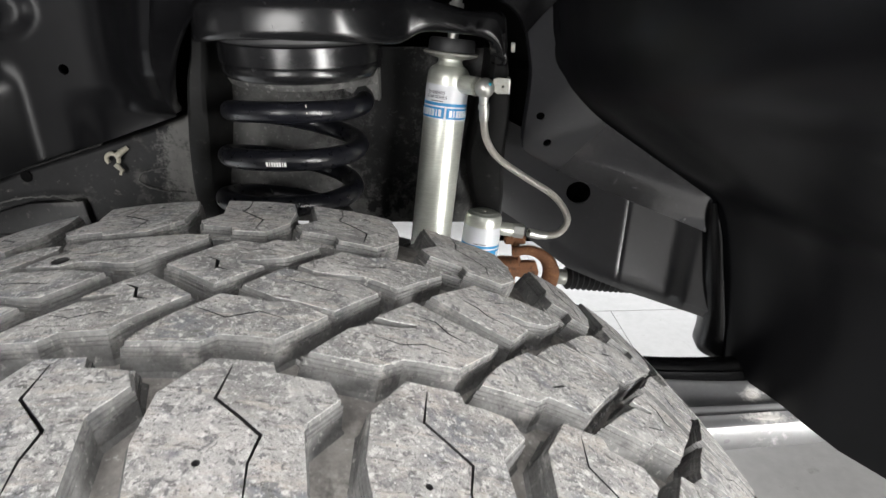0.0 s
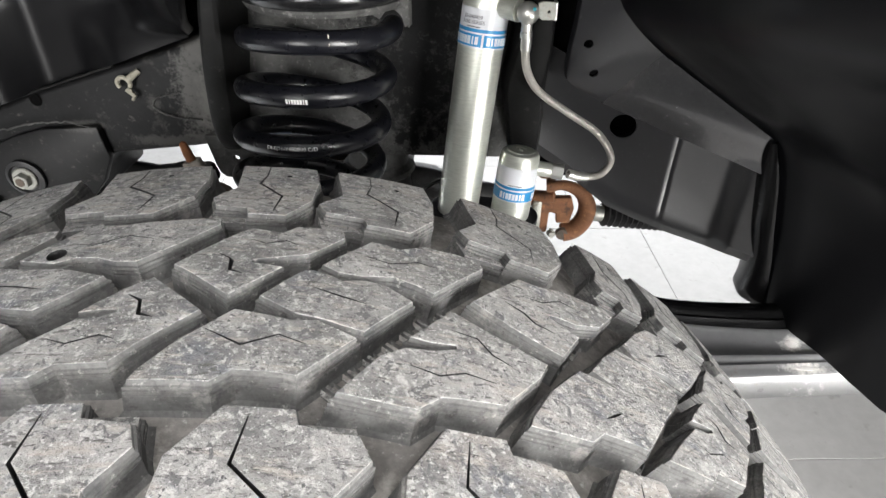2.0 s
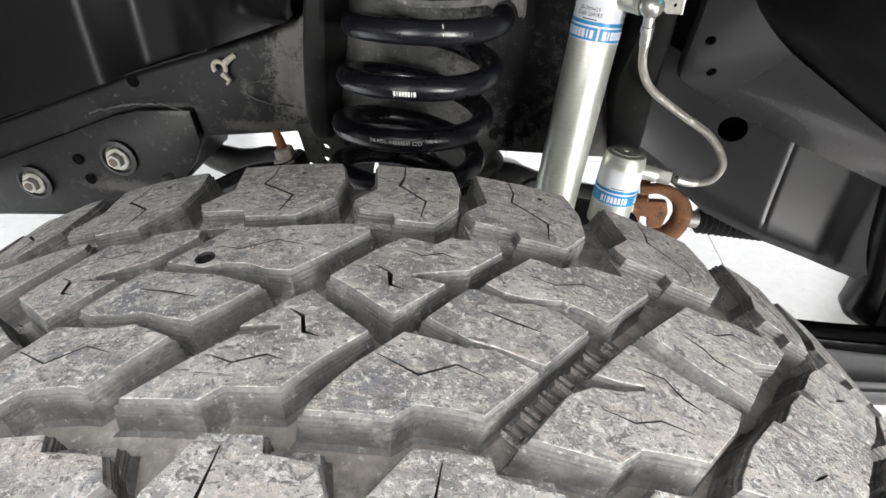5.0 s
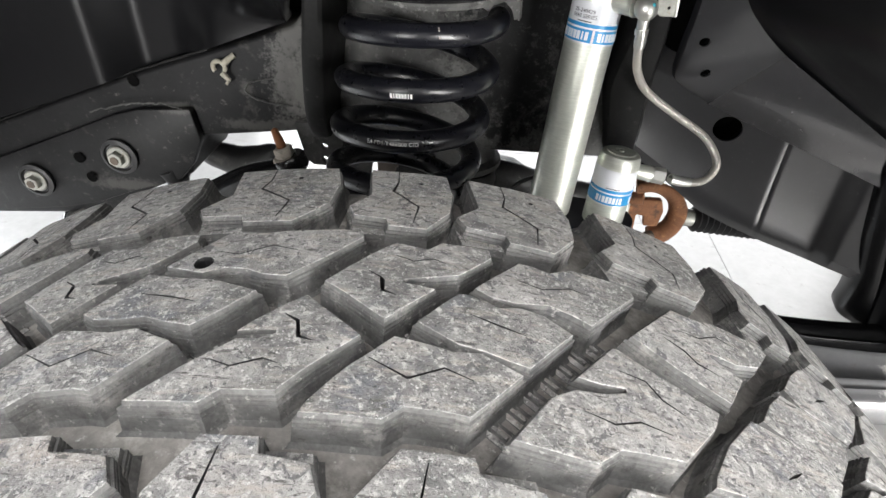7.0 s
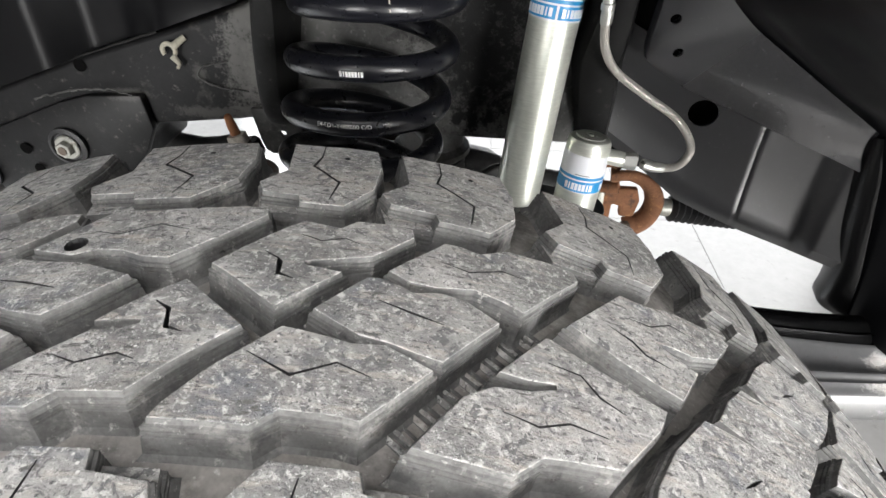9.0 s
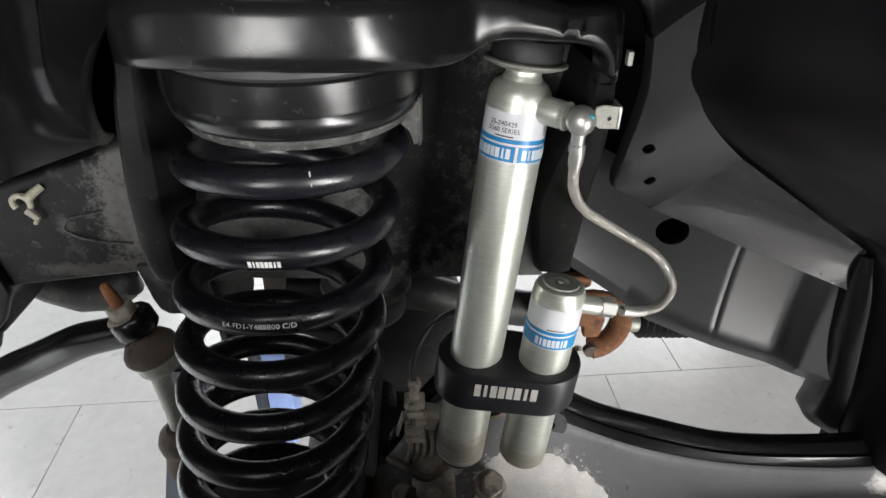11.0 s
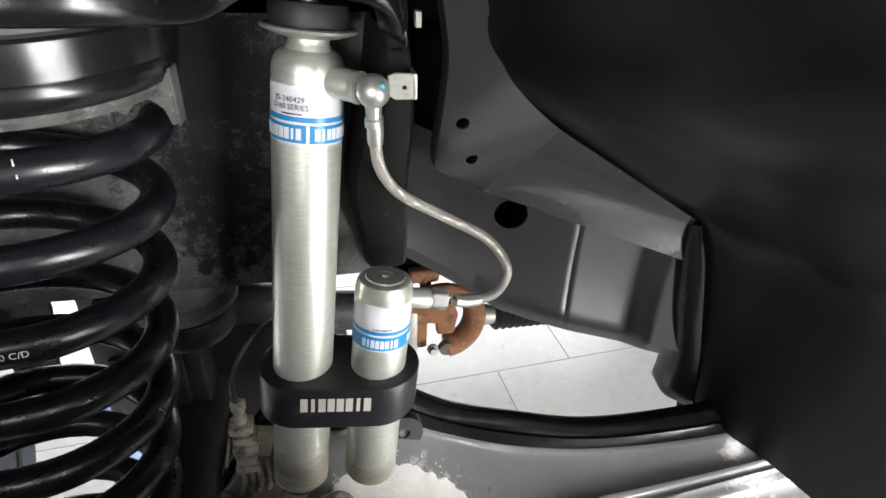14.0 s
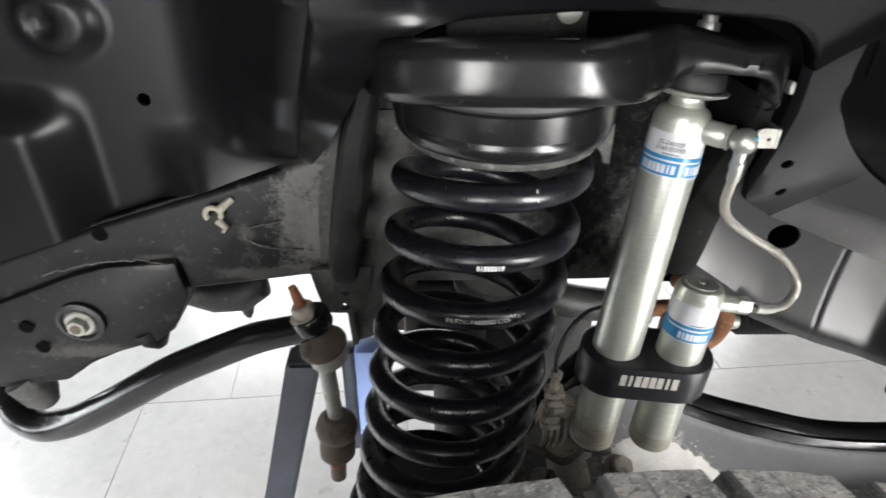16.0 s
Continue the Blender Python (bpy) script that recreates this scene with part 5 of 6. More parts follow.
# the tunnel wall behind the wheel, from the crease out towards the outside
KR = spline([(0.110, 0.664, 1.42), (0.117, 0.677, 1.385), (0.128, 0.691, 1.338), (0.142, 0.705, 1.302), (0.162, 0.716, 1.278), (0.201, 0.726, 1.250), (0.285, 0.735, 1.195), (0.356, 0.738, 1.150), (0.387, 0.730, 1.075), (0.408, 0.730, 0.985), (0.424, 0.732, 0.893)], 60)
rows = []
for i, p in enumerate(KR):
    f = i / 60
    row = [p + Vector((-0.012, 0.012, -0.012))]
    for k in range(15):
        g = k / 14
        outw = 0.10 * g + 0.16 * g * g
        step = 0.014 * smooth(0.05, 0.11, g) + 0.012 * smooth(0.30, 0.36, g) * smooth(0.2, 0.6, f)
        rise = (0.055 * g + 0.05 * g * g) * (1 - smooth(0.45, 0.8, f))
        row.append(p + Vector((outw * (0.6 + 0.6 * f) + step, -0.62 * g, rise + step * 0.6 * (1 - f))))
    rows.append(row)
part("tunnel_wall", sheet(rows, 0.004, (0.4, 0, 0.4)), "liner_shaded", liner, "tunnel wall curving outwards, blacker for its shade", angle=50)
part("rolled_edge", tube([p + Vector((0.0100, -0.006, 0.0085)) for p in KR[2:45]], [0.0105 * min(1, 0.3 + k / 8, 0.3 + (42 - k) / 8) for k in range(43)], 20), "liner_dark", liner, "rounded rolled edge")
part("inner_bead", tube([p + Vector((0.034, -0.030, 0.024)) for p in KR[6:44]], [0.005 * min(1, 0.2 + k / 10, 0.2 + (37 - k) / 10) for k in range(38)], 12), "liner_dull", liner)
# edge of the cut-out round the tower and the roof that rises from it
ARCH = [(-0.326, 0.745, 1.245), (-0.308, 0.695, 1.268), (-0.281, 0.645, 1.314), (-0.262, 0.632, 1.347), (-0.246, 0.635, 1.366), (-0.222, 0.642, 1.384), (-0.20, 0.648, 1.391), (-0.178, 0.652, 1.394), (-0.139, 0.656, 1.396),
        (-0.10, 0.658, 1.398), (-0.04, 0.662, 1.397), (0.035, 0.668, 1.391), (0.062, 0.675, 1.382), (0.080, 0.683, 1.368), (0.090, 0.688, 1.350)]
FOLD = [(-0.343, 0.780, 1.235), (-0.330, 0.730, 1.262), (-0.318, 0.685, 1.300), (-0.312, 0.672, 1.330), (-0.304, 0.670, 1.365), (-0.295, 0.665, 1.400), (-0.280, 0.62, 1.45), (-0.22, 0.58, 1.48), (-0.15, 0.57, 1.49),
        (-0.10, 0.57, 1.49), (-0.03, 0.57, 1.49), (0.05, 0.57, 1.49), (0.10, 0.58, 1.48), (0.13, 0.60, 1.45), (0.125, 0.64, 1.40)]
rows = []
for a, b in zip(spline(ARCH, 84), spline(FOLD, 84)):
    rows.append([a + Vector((0, 0.016, 0.001)), a + Vector((0, 0.004, 0))] + [a.lerp(b, g) + Vector((0, 0.10 * (b.z - a.z) * math.sin(math.pi * g), 0)) for g in (0.02, 0.06, 0.12, 0.25, 0.4, 0.55, 0.7, 0.85, 1.0)])
part("roof", sheet(rows, 0.004, (0, 0.4, 0.6)), "liner_dark", liner, "edge and roof of the cut-out", angle=50)
# left half: wall over the frame rail, bulging, standing out to a rounded fold beside the tower, and folding forward at the top


def fold_at(z):
    """Where the fold lies at a height: x and y."""
    line = FOLD[:6]
    for p, q in zip(line, line[1:]):
        if z <= q[2] or q is line[-1]:
            f = max(0.0, min(1.0, (z - p[2]) / (q[2] - p[2])))
            return p[0] + (q[0] - p[0]) * f, p[1] + (q[1] - p[1]) * f


rows = []
for i in range(111):
    f = i / 110
    x0 = -0.95 + 0.607 * f
    edge = 1.015 + (x0 + 0.95) * 0.348 + 0.006
    row = []
    for k in range(61):
        g = k / 60
        z = edge + (1.47 - edge) * g
        fx, fy = fold_at(z)
        x = x0 + (fx + 0.343) * f ** 5
        y = 0.800
        bumps = math.hypot((x + 0.545) / 1.25, z - 1.357)
        y -= 0.010 * smooth(0.036, 0.018, bumps) - 0.008 * smooth(0.018, 0.008, math.hypot(x + 0.558, z - 1.357))
        y -= 0.42 * max(0.0, 1.266 - z) * smooth(-0.50, -0.43, x) * smooth(-0.345, -0.37, x)
        y -= 0.034 * smooth(-0.540, -0.60, x) * smooth(1.305, 1.255, z)
        y += (fy - y) * smooth(-0.455, fx, x) ** 1.5
        over = max(0.0, z - 1.40)
        y -= 5.5 * over * over / 0.07 * 0.5 + 0.9 * over
        row.append(Vector((x, y, z)))
    rows.append(row)
bm = holes_in(sheet(rows, 0.004), [(-0.486, 1.286, 0.0065)], 0.80)
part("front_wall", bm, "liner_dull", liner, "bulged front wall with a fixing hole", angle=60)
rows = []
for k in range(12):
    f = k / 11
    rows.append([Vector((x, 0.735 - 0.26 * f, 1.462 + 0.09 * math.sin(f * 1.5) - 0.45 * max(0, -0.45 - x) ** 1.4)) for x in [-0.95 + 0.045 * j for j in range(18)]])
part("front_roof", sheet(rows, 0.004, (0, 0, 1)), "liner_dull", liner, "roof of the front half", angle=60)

# roof of the arch over the wheel, out to the fender's edge; unseen, shades the arch
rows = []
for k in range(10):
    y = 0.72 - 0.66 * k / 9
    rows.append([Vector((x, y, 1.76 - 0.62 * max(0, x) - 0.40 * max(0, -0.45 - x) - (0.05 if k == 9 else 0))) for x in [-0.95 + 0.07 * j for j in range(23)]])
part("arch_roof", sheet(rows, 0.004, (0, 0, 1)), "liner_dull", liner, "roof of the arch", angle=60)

# black blocks added to keep light out behind the tower and under the bonnet
body_shell = thing("car_body_blockers", "unseen car body blocks around the open wheel arch, added for shade", "car")
part("engine_bay_blocker", box(-0.95, 0.95, 0.93, 2.35, 1.13, 1.72, 0.03), "recess", body_shell)
part("inner_wing_blocker", join(box(0.045, 0.385, 0.85, 0.925, 1.055, 1.29, 0.01), box(0.085, 0.385, 0.852, 0.923, 1.025, 1.06, 0.01)), "recess", body_shell)
# unseen tray, added to shade the floor under the car
part("floor_pan_blocker", box(0.36, 0.95, 1.12, 2.35, 0.86, 0.90, 0.01), "recess", body_shell)
part("bulkhead_blocker", box(-0.95, 0.95, 0.745, 0.928, 1.60, 1.84, 0.01), "recess", body_shell)
# body sides out of view, added to shade the arch and the floor
part("fender", plate([(0.275, 1.53), (0.31, 1.40), (0.43, 1.22), (0.63, 1.12), (0.71, 0.92), (0.95, 0.92), (0.95, 1.82), (0.20, 1.82)], 0.088, 0.098, 0.003), "satin", body_shell, "unseen black fender plate, added for shade", angle=30)
part("front_end_blocker", box(-1.75, -0.97, 0.20, 2.35, 0.92, 1.62, 0.05), "satin", body_shell)
part("cabin_blocker", box(0.95, 3.2, 0.22, 2.35, 0.86, 2.1, 0.05), "satin", body_shell)

# ---------------------------------------------------------------- sway bar and link
sway = thing("sway_bar", "black painted sway bar bending down to its link", "sway bar")
SW = spline([(-0.335, 0.712, 1.082), (-0.365, 0.718, 1.070), (-0.398, 0.725, 1.054), (-0.451, 0.740, 1.018), (-0.516, 0.752, 0.976), (-0.604, 0.765, 0.912), (-0.675, 0.776, 0.866), (-0.730, 0.788, 0.848), (-0.772, 0.815, 0.860), (-0.785, 0.87, 0.885), (-0.785, 0.98, 0.90)], 120)
part("bar", tube([p - Vector((0, 0, 0.0076 - 0.0045 * smooth(0, 55, i) * smooth(120, 95, i))) for i, p in enumerate(SW)], [0.0156 + 0.0042 * smooth(0, 55, i) for i in range(121)], 24), "satin", sway)
part("eye", shift(lathe([(0.006, -0.010), (0.018, -0.010), (0.020, -0.007), (0.020, 0.007), (0.018, 0.010), (0.006, 0.010)], 32, True), along((-0.331, 0.711, 1.084), (-0.345, 0.711, 1.125))), "satin", sway)
link = thing("sway_bar_link", "sway bar link with rubber boots and a rusty threaded stud", "sway bar link")
lm = along((-0.334, 0.711, 1.080), (-0.347, 0.711, 1.128))
part("stud", shift(lathe([(0, 0), (0.0058, 0), (0.0056, 0.036), (0.0042, 0.048), (0.0020, 0.050), (0, 0.050)], 20), lm), "orange_rust", link, "orange rusted threaded stud")
part("nut", shift(hexbolt(0.0125, 0.012, 0.0165), lm @ Matrix.Translation((0, 0, 0.010))), "mud", link, "dirty hexagon nut")
bmx = along((-0.318, 0.709, 1.040), (-0.330, 0.711, 1.075))
part("boot", shift(lathe([(0, 0.034), (0.012, 0.034), (0.0140, 0.030), (0.0195, 0.025), (0.0245, 0.018), (0.0258, 0.012), (0.0240, 0.007), (0.0205, 0.003), (0, 0.001)], 44), bmx), "boot", link, "dusty brown rubber boot")
part("cup", shift(lathe([(0, 0.006), (0.0205, 0.006), (0.0215, 0.001), (0.021, -0.006), (0.018, -0.011), (0.0105, -0.013), (0, -0.013)], 44), bmx), "greysteel", link, "grey plated cup")
part("rod", tube([(-0.322, 0.709, 1.025), (-0.3195, 0.709, 0.975), (-0.317, 0.708, 0.935)], [0.0095, 0.0088, 0.0088], 24), "greysteel", link)
lb = along((-0.317, 0.708, 0.942), (-0.322, 0.704, 0.83))
part("lower_boot", shift(lathe([(0, -0.006), (0.014, -0.004), (0.022, 0.004), (0.0245, 0.014), (0.0225, 0.024), (0.0165, 0.030), (0.0165, 0.034), (0.021, 0.042), (0.021, 0.056), (0.015, 0.064), (0.0095, 0.070), (0.0095, 0.10), (0, 0.10)], 40), lb), "boot", link, "dusty lower ball joint")
part("lower_bolt", shift(hexbolt(0.010, 0.02, 0.012), lb @ Matrix.Translation((0, 0, 0.07))), "rust", link)

# ---------------------------------------------------------------- control arm below the shock absorber
arm = thing("control_arm", "glossy black pressed steel control arm with dried white mud", "control arm")
FIL = spline([(-0.10, 0.695, 0.908), (-0.055, 0.735, 0.936), (0.0, 0.745, 0.945), (0.06, 0.736, 0.925), (0.125, 0.722, 0.905), (0.195, 0.704, 0.893), (0.283, 0.690, 0.888), (0.40, 0.682, 0.889), (0.50, 0.684, 0.893), (0.62, 0.69, 0.90)], 70)
UPR = spline([(-0.10, 0.702, 0.922), (-0.055, 0.747, 0.960), (0.0, 0.768, 0.995), (0.06, 0.757, 0.966), (0.125, 0.742, 0.932), (0.195, 0.722, 0.923), (0.283, 0.708, 0.911), (0.40, 0.702, 0.914), (0.50, 0.704, 0.922), (0.62, 0.71, 0.93)], 70)
EDG = spline([(-0.10, 0.580, 0.862), (-0.055, 0.582, 0.862), (0.0, 0.585, 0.862), (0.06, 0.592, 0.860), (0.125, 0.600, 0.858), (0.195, 0.610, 0.858), (0.283, 0.622, 0.860), (0.40, 0.634, 0.864), (0.50, 0.640, 0.870), (0.62, 0.65, 0.88)], 70)


def tray(i, g):
    """A point of the arm's tray between its fillet (g = 0) and its outer edge (g = 1)."""
    p, q = FIL[i], EDG[i]
    rib = 0.0050 * smooth(0.19, 0.26, p.x) * (math.exp(-((g - 0.62) / 0.06) ** 2) + 0.6 * math.exp(-((g - 0.82) / 0.05) ** 2))
    return p.lerp(q, g) + Vector((0, 0, rib - 0.004 * math.sin(math.pi * min(1, g * 1.6))))


rows, wall = [], []
for i in range(71):
    u, f = UPR[i], FIL[i]
    wall.append([u + Vector((0, 0.016, -0.02)), u + Vector((0, 0.014, -0.003)), u + Vector((0, 0.008, 0.0003)), u + Vector((0, 0.0015, -0.001)), u.lerp(f, 0.40) + Vector((0, 0.002, 0)), u.lerp(f, 0.44) + Vector((0, -0.0015, 0.0012)), u.lerp(f, 0.48) + Vector((0, 0.002, 0)), u.lerp(f, 0.70) + Vector((0, 0.004, 0)), u.lerp(f, 0.86) + Vector((0, 0.003, -0.0005))])
    row = [u.lerp(f, 0.84) + Vector((0, 0.002, 0)), u.lerp(f, 0.90) + Vector((0, 0.0004, 0.0004)), u.lerp(f, 0.96) + Vector((0, 0.0002, 0))]
    row += [tray(i, g) for g in (0.03, 0.08, 0.2, 0.34, 0.46, 0.52, 0.56, 0.60, 0.64, 0.68, 0.72, 0.76, 0.79, 0.82, 0.85, 0.88, 0.93, 1.0)]
    row += [EDG[i] + Vector((0, -0.004, -0.004)), EDG[i] + Vector((0, -0.004, -0.04))]
    rows.append(row)
part("arm_body", sheet(rows, 0.004, (0, 0, -1)), "arm", arm, angle=50)
part("arm_flange", sheet(wall, 0.004, (0, 1, 0)), "satin", arm, "black raised flange with a seam", angle=50)


def arm_top(x, y):
    """Height of the arm's tray at x, y."""
    i = max(k for k in range(70) if FIL[k].x <= x or k == 0)
    f = max(0.0, min(1.0, (x - FIL[i].x) / (FIL[i + 1].x - FIL[i].x)))
    out_ = 0.0
    for k, w in ((i, 1 - f), (i + 1, f)):
        g = max(0.0, min(1.0, (FIL[k].y - y) / (FIL[k].y - EDG[k].y)))
        out_ += w * tray(k, g).z
    return out_


def mud(name, cx, cy, rx, ry, seed, label, specks=0):
    """A thin crust of dried mud on the arm, thinning out into a ragged edge and loose specks."""
    random.seed(seed)
    bm = bmesh.new()
    n = 260
    ring_ = []
    for k in range(n):
        a = 2 * math.pi * k / n
        c, s = math.cos(a), math.sin(a)
        r = 1 + sum(w * noise.noise(Vector((q * c, q * s, seed + q))) for q, w in ((2, 0.16), (5, 0.09), (12, 0.05), (30, 0.022), (70, 0.014)))
        ring_.append((rx * r * c, ry * r * s))
    layers_ = []
    for f in (0.0, 0.3, 0.6, 0.85, 0.94, 1.0):
        layer = []
        for x, y in ring_:
            px, py = cx + x * f, cy + y * f
            thick = 0.0010 if f < 0.9 else 0.0008 if f < 1 else 0.0
            layer.append(bm.verts.new((px, py, arm_top(px, py) + thick)))
        layers_.append(layer)
    for a, b in zip(layers_, layers_[1:]):
        for i in range(n):
            bm.faces.new((a[i], a[(i + 1) % n], b[(i + 1) % n], b[i]))
    bmesh.ops.remove_doubles(bm, verts=bm.verts, dist=1e-5)
    part(name, bm, "white_dust", arm, label)
    if specks:
        bm = bmesh.new()
        for _ in range(specks):
            a, f = random.uniform(0, 2 * math.pi), random.uniform(0.98, 1.22)
            px, py, r = cx + rx * f * math.cos(a), cy + ry * f * math.sin(a), random.uniform(0.0004, 0.0016)
            z = arm_top(px, py)
            top_ = bm.verts.new((px, py, z + r * 0.5))
            foot_ = [bm.verts.new((px + r * random.uniform(0.6, 1.3) * math.cos(q), py + r * random.uniform(0.6, 1.3) * math.sin(q), z - 0.0002)) for q in (0.3, 1.3, 2.3, 3.4, 4.4, 5.4)]
            for q in range(6):
                bm.faces.new((top_, foot_[q], foot_[(q + 1) % 6]))
        tagged(part("mud_specks", bm, "white_dust", arm), "loose specks of dried mud", kind="stuff")


mud("mud_patch", 0.062, 0.648, 0.074, 0.056, 3, "ragged patch of dried white mud", 90)
mud("mud_spot", 0.440, 0.672, 0.008, 0.004, 4, "spot of dried white mud", 40)
mud("mud_spot", 0.452, 0.640, 0.015, 0.002, 5, "spot of dried white mud", 40)

# ---------------------------------------------------------------- axle, brake and steering parts behind
axle = thing("front_axle", "dark front axle tube behind the spring", "axle")
part("axle_tube", tube([(-0.16, 0.52, 0.845), (-0.16, 1.6, 0.845)], 0.042, 36), "grimy", axle)
part("spring_perch", shift(lathe([(0, 0.0), (0.055, 0.0), (0.088, 0.006), (0.092, 0.014), (0.088, 0.018), (0.05, 0.016), (0, 0.016)], 48), Matrix.Translation((-0.205, 0.623, 0.890)) @ Matrix.Rotation(radians(-9), 4, "X")), "dusty", axle, "dusty spring perch")
part("perch_post", box(-0.235, -0.17, 0.60, 0.66, 0.84, 0.893, 0.006), "frame", axle)
part("hub_carrier", join(box(-0.20, -0.09, 0.40, 0.53, 0.77, 0.92, 0.02, 3), tube([(-0.145, 0.235, 0.838), (-0.145, 0.42, 0.84)], 0.05, 32)), "dusty", axle, "cast hub carrier")
part("housing", shift(lathe([(0, -0.10), (0.05, -0.10), (0.085, -0.085), (0.11, -0.04), (0.115, 0.0), (0.11, 0.04), (0.085, 0.085), (0.05, 0.10), (0, 0.10)], 40), Matrix.Translation((-0.10, 1.02, 0.830)) @ Matrix.Rotation(radians(90), 4, "Y")), "grimy", axle, "dark cast axle housing")
part("bracket", plate([(-0.125, 0.985), (-0.07, 0.975), (-0.045, 0.955), (0.03, 0.945), (0.04, 0.80), (-0.03, 0.70), (-0.13, 0.70), (-0.15, 0.80), (-0.135, 0.96)], 0.905, 0.92, 0.004), "grimy", axle, "dark stamped axle bracket", angle=30)
part("lower_casting", join(box(-0.195, -0.04, 0.70, 1.06, 0.72, 0.79, 0.02, 3), box(-0.19, -0.10, 0.74, 0.90, 0.78, 0.83, 0.02, 3), shift(lathe([(0, 0), (0.05, 0), (0.05, 0.03), (0.035, 0.045), (0, 0.045)], 28), Matrix.Translation((-0.10, 0.80, 0.79)))), "dusty", axle, "dusty cast lower part")
part("link_mount", join(box(-0.243, -0.130, 0.850, 0.915, 0.832, 0.985, 0.010, 2), box(-0.225, -0.150, 0.842, 0.852, 0.86, 0.96, 0.004, 2)), "grimy", axle, "dark welded link mount", angle=30)
part("link_bracket", join(plate([(-0.318, 1.075), (-0.268, 1.075), (-0.266, 1.020), (-0.272, 0.985), (-0.280, 0.935), (-0.306, 0.925), (-0.316, 0.960), (-0.322, 1.010)], 0.860, 0.868, 0.002, 2), plate([(-0.322, 1.07), (-0.312, 1.07), (-0.304, 0.93), (-0.312, 0.93)], 0.845, 0.862, 0.002, 2)), "dusty", axle, "dusty welded bracket with a raised edge", angle=30)
cross = thing("cross_tube", "dark round cross tube behind the spring", "tube")
part("tube_body", tube(spline([(-0.225, 0.865, 1.007), (-0.10, 0.865, 1.006), (-0.06, 0.865, 1.002), (-0.01, 0.867, 0.986), (0.09, 0.870, 0.970)], 24), 0.023, 32), "grimy", cross)
part("end_block", box(-0.286, -0.200, 0.955, 0.995, 0.860, 0.990, 0.006, 2), "boot", cross, "dark brown block at the tube's end")
for x in (-0.165, -0.12):
    part("collar", tube([(x, 0.865, 1.0065), (x + 0.014, 0.865, 1.0065)], 0.0255, 32), "frame", cross, "dark clamped collar")
bump = thing("bump_stop", "dusty bump stop cup under the frame rail", "bump stop")
part("cup", shift(lathe([(0, 0.03), (0.040, 0.03), (0.042, 0.0), (0.050, -0.006), (0.051, -0.012), (0.044, -0.018), (0.03, -0.022), (0, -0.022)], 44), Matrix.Translation((-0.128, 0.825, 1.059))), "dust_grey", bump)
part("rubber", shift(lathe([(0, 0.0), (0.043, 0.0), (0.045, -0.004), (0.044, -0.012), (0.046, -0.018), (0.044, -0.026), (0.038, -0.032), (0, -0.034)], 36), Matrix.Translation((-0.128, 0.825, 1.038))), "black_rubber", bump, "black rubber bump stop")
# rusty forked joint with its bellows
joint = thing("steering_joint", "rusty forked steering joint", "steering joint")
fork = spline([(0.112, 0.828, 1.022), (0.138, 0.827, 1.026), (0.162, 0.827, 1.015), (0.174, 0.827, 0.993), (0.171, 0.827, 0.968), (0.158, 0.825, 0.953), (0.142, 0.822, 0.949)], 40)
part("fork", tube(fork, [0.0072 + 0.0035 * smooth(4, 22, i) for i in range(41)], 18, squash=1.3), "rust", joint)
part("shank", tube([(0.075, 0.845, 0.99), (0.10, 0.836, 1.0), (0.125, 0.828, 1.006)], [0.011, 0.011, 0.008], 18), "rust", joint)
part("pin", tube([(0.141, 0.819, 0.951), (0.141, 0.812, 0.951)], [0.0095, 0.0085], 18), "boot", joint)
part("yoke", join(plate([(0.104, 1.004), (0.150, 1.006), (0.156, 0.988), (0.152, 0.962), (0.132, 0.962), (0.130, 0.978), (0.120, 0.980), (0.120, 0.945), (0.108, 0.945), (0.106, 0.975)], 0.826, 0.838, 0.003, 2), box(0.100, 0.134, 0.834, 0.850, 1.030, 1.046, 0.005, 3),
                  tube([(0.121, 0.830, 0.998), (0.119, 0.834, 1.015), (0.118, 0.84, 1.036)], [0.007, 0.006, 0.007], 14)), "rust", joint, "rusty cast yoke", angle=40)
part("yoke_bolt", shift(hexbolt(0.0050, 0.006, 0.0065), Matrix.Translation((0.125, 0.818, 0.950)) @ Matrix.Rotation(radians(80), 4, "X")), "greysteel", joint, "small plated bolt")
part("yoke_plate", box(0.094, 0.108, 0.822, 0.836, 0.94, 1.000, 0.003), "greysteel", joint, "grey steel plate")
bell = thing("bellows", "black ribbed rubber bellows on the steering rod", "bellows")
prof = []
for k in range(12):
    prof += [(0.0145, k * 0.0095), (0.0195, k * 0.0095 + 0.0047)]
prof = [(0, 0)] + prof + [(0.0145, 0.114), (0, 0.114)]
part("ribs", shift(lathe(prof, 36), along((0.200, 0.842, 0.973), (0.32, 0.862, 0.955))), "black_rubber", bell)
part("collar", shift(lathe([(0, -0.016), (0.011, -0.016), (0.0125, -0.012), (0.0125, 0.0), (0, 0.0)], 28), along((0.200, 0.842, 0.973), (0.32, 0.862, 0.955))), "greysteel", bell, "grey steel collar")
part("rod", tube([(0.30, 0.859, 0.958), (0.55, 0.90, 0.92)], 0.010, 20), "frame", bell)
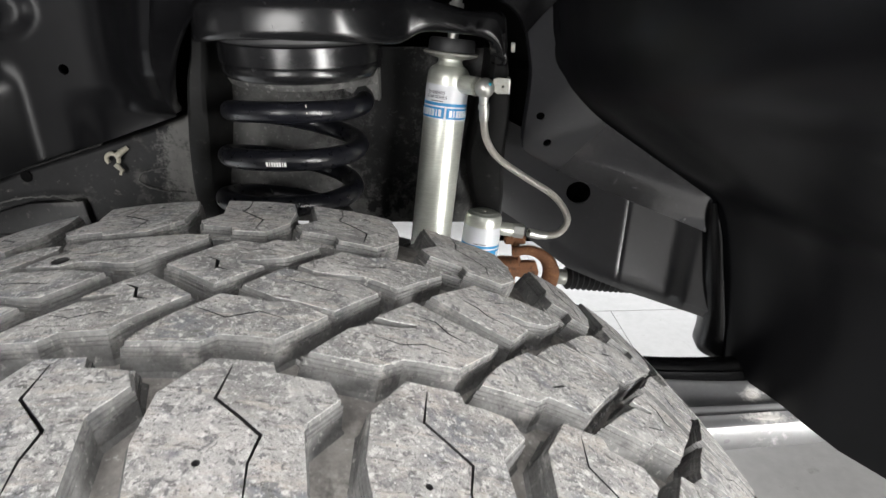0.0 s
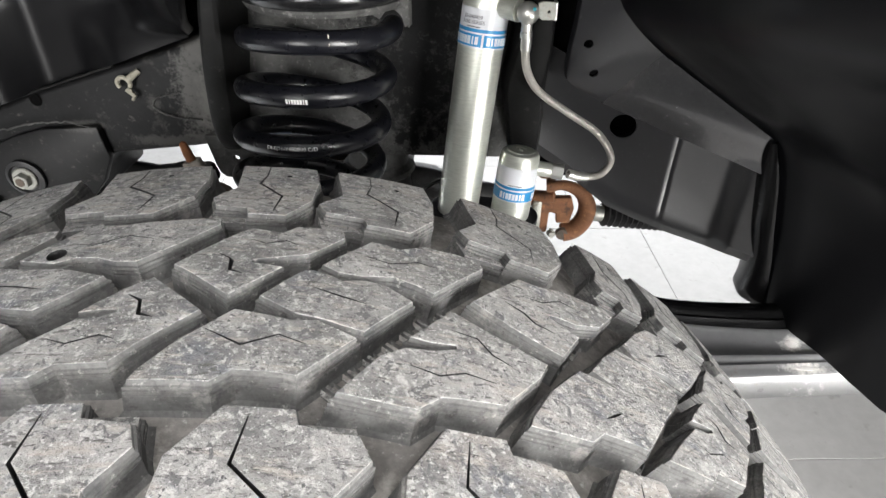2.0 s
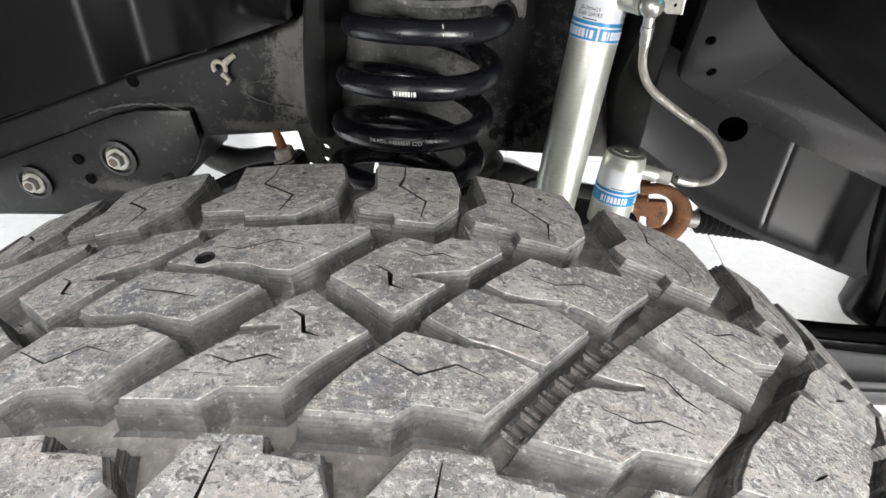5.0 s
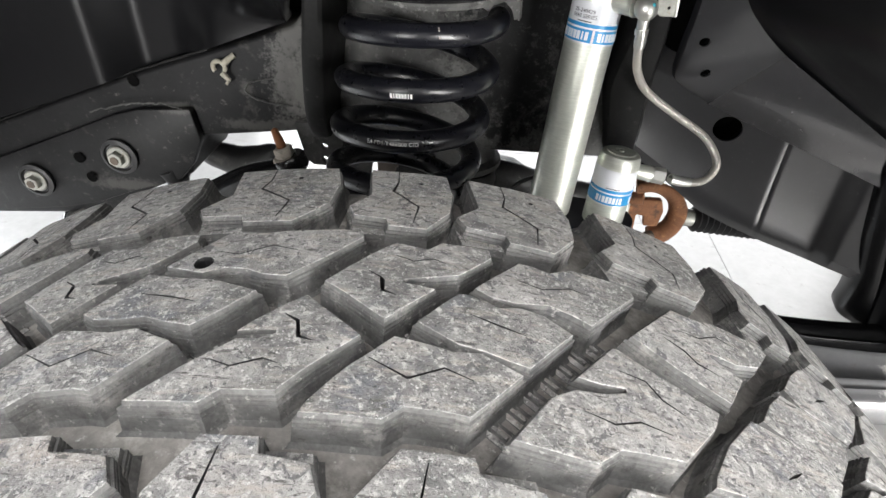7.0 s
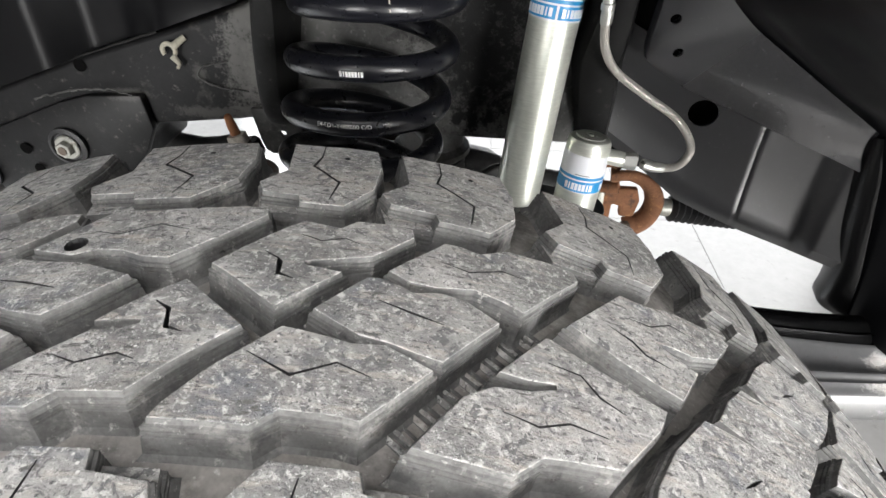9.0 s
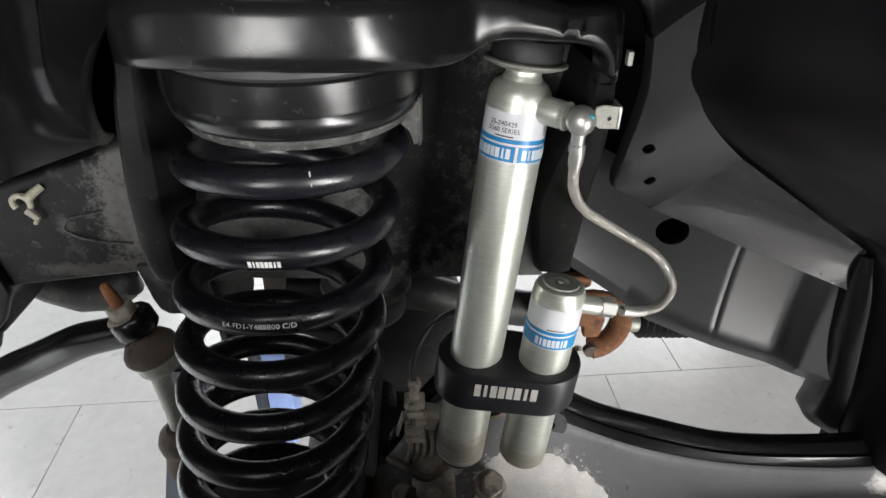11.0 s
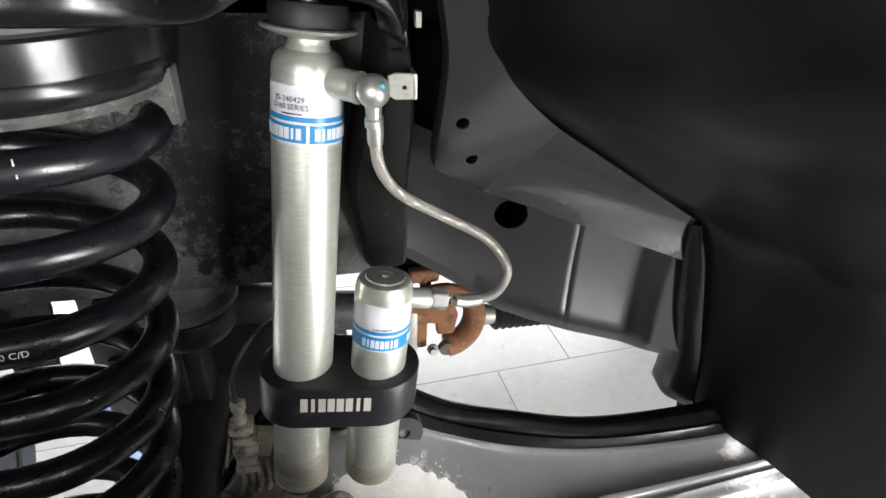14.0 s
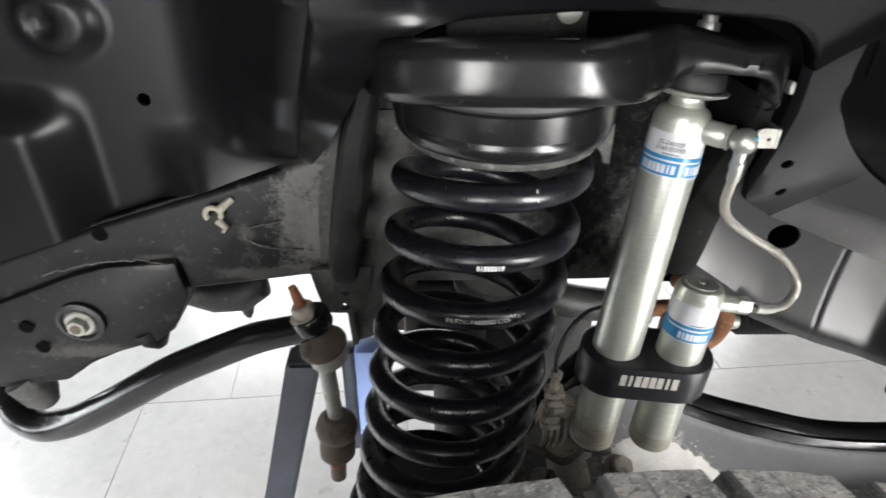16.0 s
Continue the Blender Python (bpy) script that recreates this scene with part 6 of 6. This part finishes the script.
# mud-caked wire plug hanging beside the shock absorber
plug = thing("wire_plug", "mud-caked wire connector beside the shock absorber", "connector")
part("plug_neck", shift(lathe([(0, 0), (0.0055, 0), (0.0060, 0.006), (0.0050, 0.008), (0.0050, 0.014), (0.0066, 0.016), (0.0068, 0.022), (0.0045, 0.024), (0, 0.024)], 20), along((-0.0725, 0.697, 0.998), (-0.0725, 0.698, 1.03))), "muddy", plug)
ribs = [box(-0.083 + 0.002 * (k % 2), -0.062 + 0.0015 * (k % 3), 0.687, 0.705, 0.990 - 0.0125 * k, 0.9985 - 0.0125 * k, 0.0025) for k in range(5)]
part("plug_body", join(box(-0.080, -0.0645, 0.690, 0.703, 0.938, 0.997, 0.003), *ribs), "muddy", plug, "dirty plug body with ribs", angle=30)
part("socket", shift(join(box(-0.009, 0.009, -0.007, 0.007, -0.014, 0.014, 0.003), box(-0.0105, 0.0105, -0.009, 0.009, 0.004, 0.009, 0.002)), Matrix.Translation((-0.057, 0.699, 0.968)) @ Matrix.Rotation(radians(14), 4, "Y")), "pale_plastic", plug, "pale half of the connector", angle=30)
part("latch", shift(box(-0.0013, 0.0013, -0.005, 0.005, -0.014, 0.014, 0.0008), Matrix.Translation((-0.087, 0.690, 0.968)) @ Matrix.Rotation(radians(12), 4, "Y")), "muddy", plug)
part("wire", tube(spline([(-0.073, 0.697, 1.014), (-0.074, 0.700, 1.042), (-0.062, 0.712, 1.068), (-0.040, 0.730, 1.078), (-0.015, 0.750, 1.07)], 40), 0.0026, 12), "black_rubber", plug, "black wire")
for lean, thick in ((-0.080, 0.0028), (-0.073, 0.0024), (-0.066, 0.0027), (-0.057, 0.0024)):
    part("wire", tube(spline([(lean, 0.695, 0.958), (lean + 0.003, 0.690, 0.925), (lean - 0.008, 0.685, 0.890), (lean - 0.002, 0.68, 0.85)], 30), thick, 12), "muddy", plug, "mud-caked wire")
caliper = thing("brake_caliper", "dusty cast brake caliper below the shock absorber", "brake caliper")
part("casting", join(box(-0.12, 0.03, 0.60, 0.72, 0.80, 0.880, 0.018, 3), box(-0.075, -0.03, 0.64, 0.71, 0.87, 0.915, 0.010, 3)), "mud", caliper)
part("bolt", shift(hexbolt(0.0125, 0.016, 0.017), along((0.006, 0.664, 0.900), (0.012, 0.645, 0.945))), "mud", caliper, "dirty hexagon bolt")
part("guide_pin", join(*[shift(lathe([(0, 0), (0.016, 0), (0.0165, 0.004), (0.016, 0.008), (0, 0.008)], 24), Matrix.Translation((0.012, 0.742, 0.885 + 0.011 * k))) for k in range(5)]), "boot", caliper, "brown dusty ribbed pin boot")
part("bush", shift(lathe([(0.006, -0.02), (0.018, -0.02), (0.0195, -0.016), (0.0195, 0.02), (0.006, 0.02)], 28, True), Matrix.Translation((0.078, 0.745, 0.918)) @ Matrix.Rotation(radians(80), 4, "X")), "black_rubber", caliper, "black rubber bush")
random.seed(11)
for k in range(12):
    clod = bmesh.new()
    bmesh.ops.create_icosphere(clod, subdivisions=2, radius=random.uniform(0.006, 0.013))
    for v in clod.verts:
        v.co *= 1 + 0.45 * noise.noise(v.co * 130 + Vector((k, 0, 0)))
    shift(clod, Matrix.Translation((random.uniform(-0.095, -0.030), random.uniform(0.645, 0.70), random.uniform(0.885, 0.915))) @ Matrix.Diagonal((random.uniform(0.7, 1.5), 1, random.uniform(0.6, 1.3), 1)))
    part("mud_clod", clod, "mud" if k % 3 else "boot", caliper, angle=20)
part("brake_hose", tube(spline([(-0.10, 0.70, 0.90), (-0.085, 0.672, 0.925), (-0.06, 0.662, 0.918), (-0.04, 0.668, 0.93), (-0.025, 0.69, 0.915)], 36), 0.0042, 14), "boot", caliper, "dusty brake hose")
for x, y, z in ((-0.055, 0.652, 0.905), (-0.085, 0.655, 0.900)):
    part("caliper_bolt", shift(hexbolt(0.0085, 0.010, 0.0115), along((x, y, z), (x + 0.006, y - 0.02, z + 0.03))), "mud", caliper, "muddy hexagon bolt")
strut = thing("lift_post", "dark blue-grey steel support post of the vehicle lift", "lift post")
pst = bmesh.new()
bmesh.ops.create_cube(pst, size=1.0)
shift(pst, Matrix.Diagonal((0.055, 0.055, 1, 1)))
bmesh.ops.bevel(pst, geom=pst.edges, offset=0.006, segments=2, affect="EDGES")
for v in pst.verts:
    t = v.co.z + 0.5
    v.co = Vector((-0.60 + 0.196 * t + v.co.x, 0.95 + v.co.y, 0.82 * t))
part("post", pst, "lift", strut)
part("foot", box(-0.72, -0.48, 0.85, 1.05, 0.0, 0.02, 0.004), "lift", strut)
pad = thing("axle_stand", "axle stand with a light blue head on a steel pole", "axle stand")
part("head", box(-0.345, -0.298, 1.06, 1.12, 0.49, 0.72, 0.006), "blue_lift", pad)
part("side_rib", box(-0.372, -0.3455, 1.07, 1.11, 0.44, 0.71, 0.005), "lift", pad, "dark blue side rib")
part("pole", tube([(-0.325, 1.09, 0.02), (-0.325, 1.09, 0.465)], 0.014, 24), "greysteel", pad, "thin steel pole")
part("foot", shift(lathe([(0, 0), (0.075, 0), (0.078, 0.004), (0.074, 0.012), (0.02, 0.022), (0, 0.022)], 36), Matrix.Translation((-0.325, 1.09, 0.0))), "lift", pad, "round steel foot")

# ---------------------------------------------------------------- floor tiles
TW, TL = 0.60, 0.84
tile_bm = box(0.001, TL - 0.001, 0.001, TW - 0.001, -0.012, 0.0, 0.001, 1)
tile_me = mesh_of("tile", tile_bm, "tile", False)
FT = Matrix.Translation((0.56, 1.735, 0)) @ Matrix.Rotation(radians(4.0), 4, "Z")
for j in range(-10, 5):
    for i in range(-6, 6):
        m = FT @ Matrix.Translation((i * TL + (0.27 if j % 2 == 0 else 0.0), j * TW, 0))
        c = m @ Vector((TL / 2, TW / 2, 0))
        if abs(c.x) < 4.3 and -4.05 < c.y < 4.65:
            ob = new("tile", tile_me)
            ob.parent = floor
            ob.matrix_basis = m
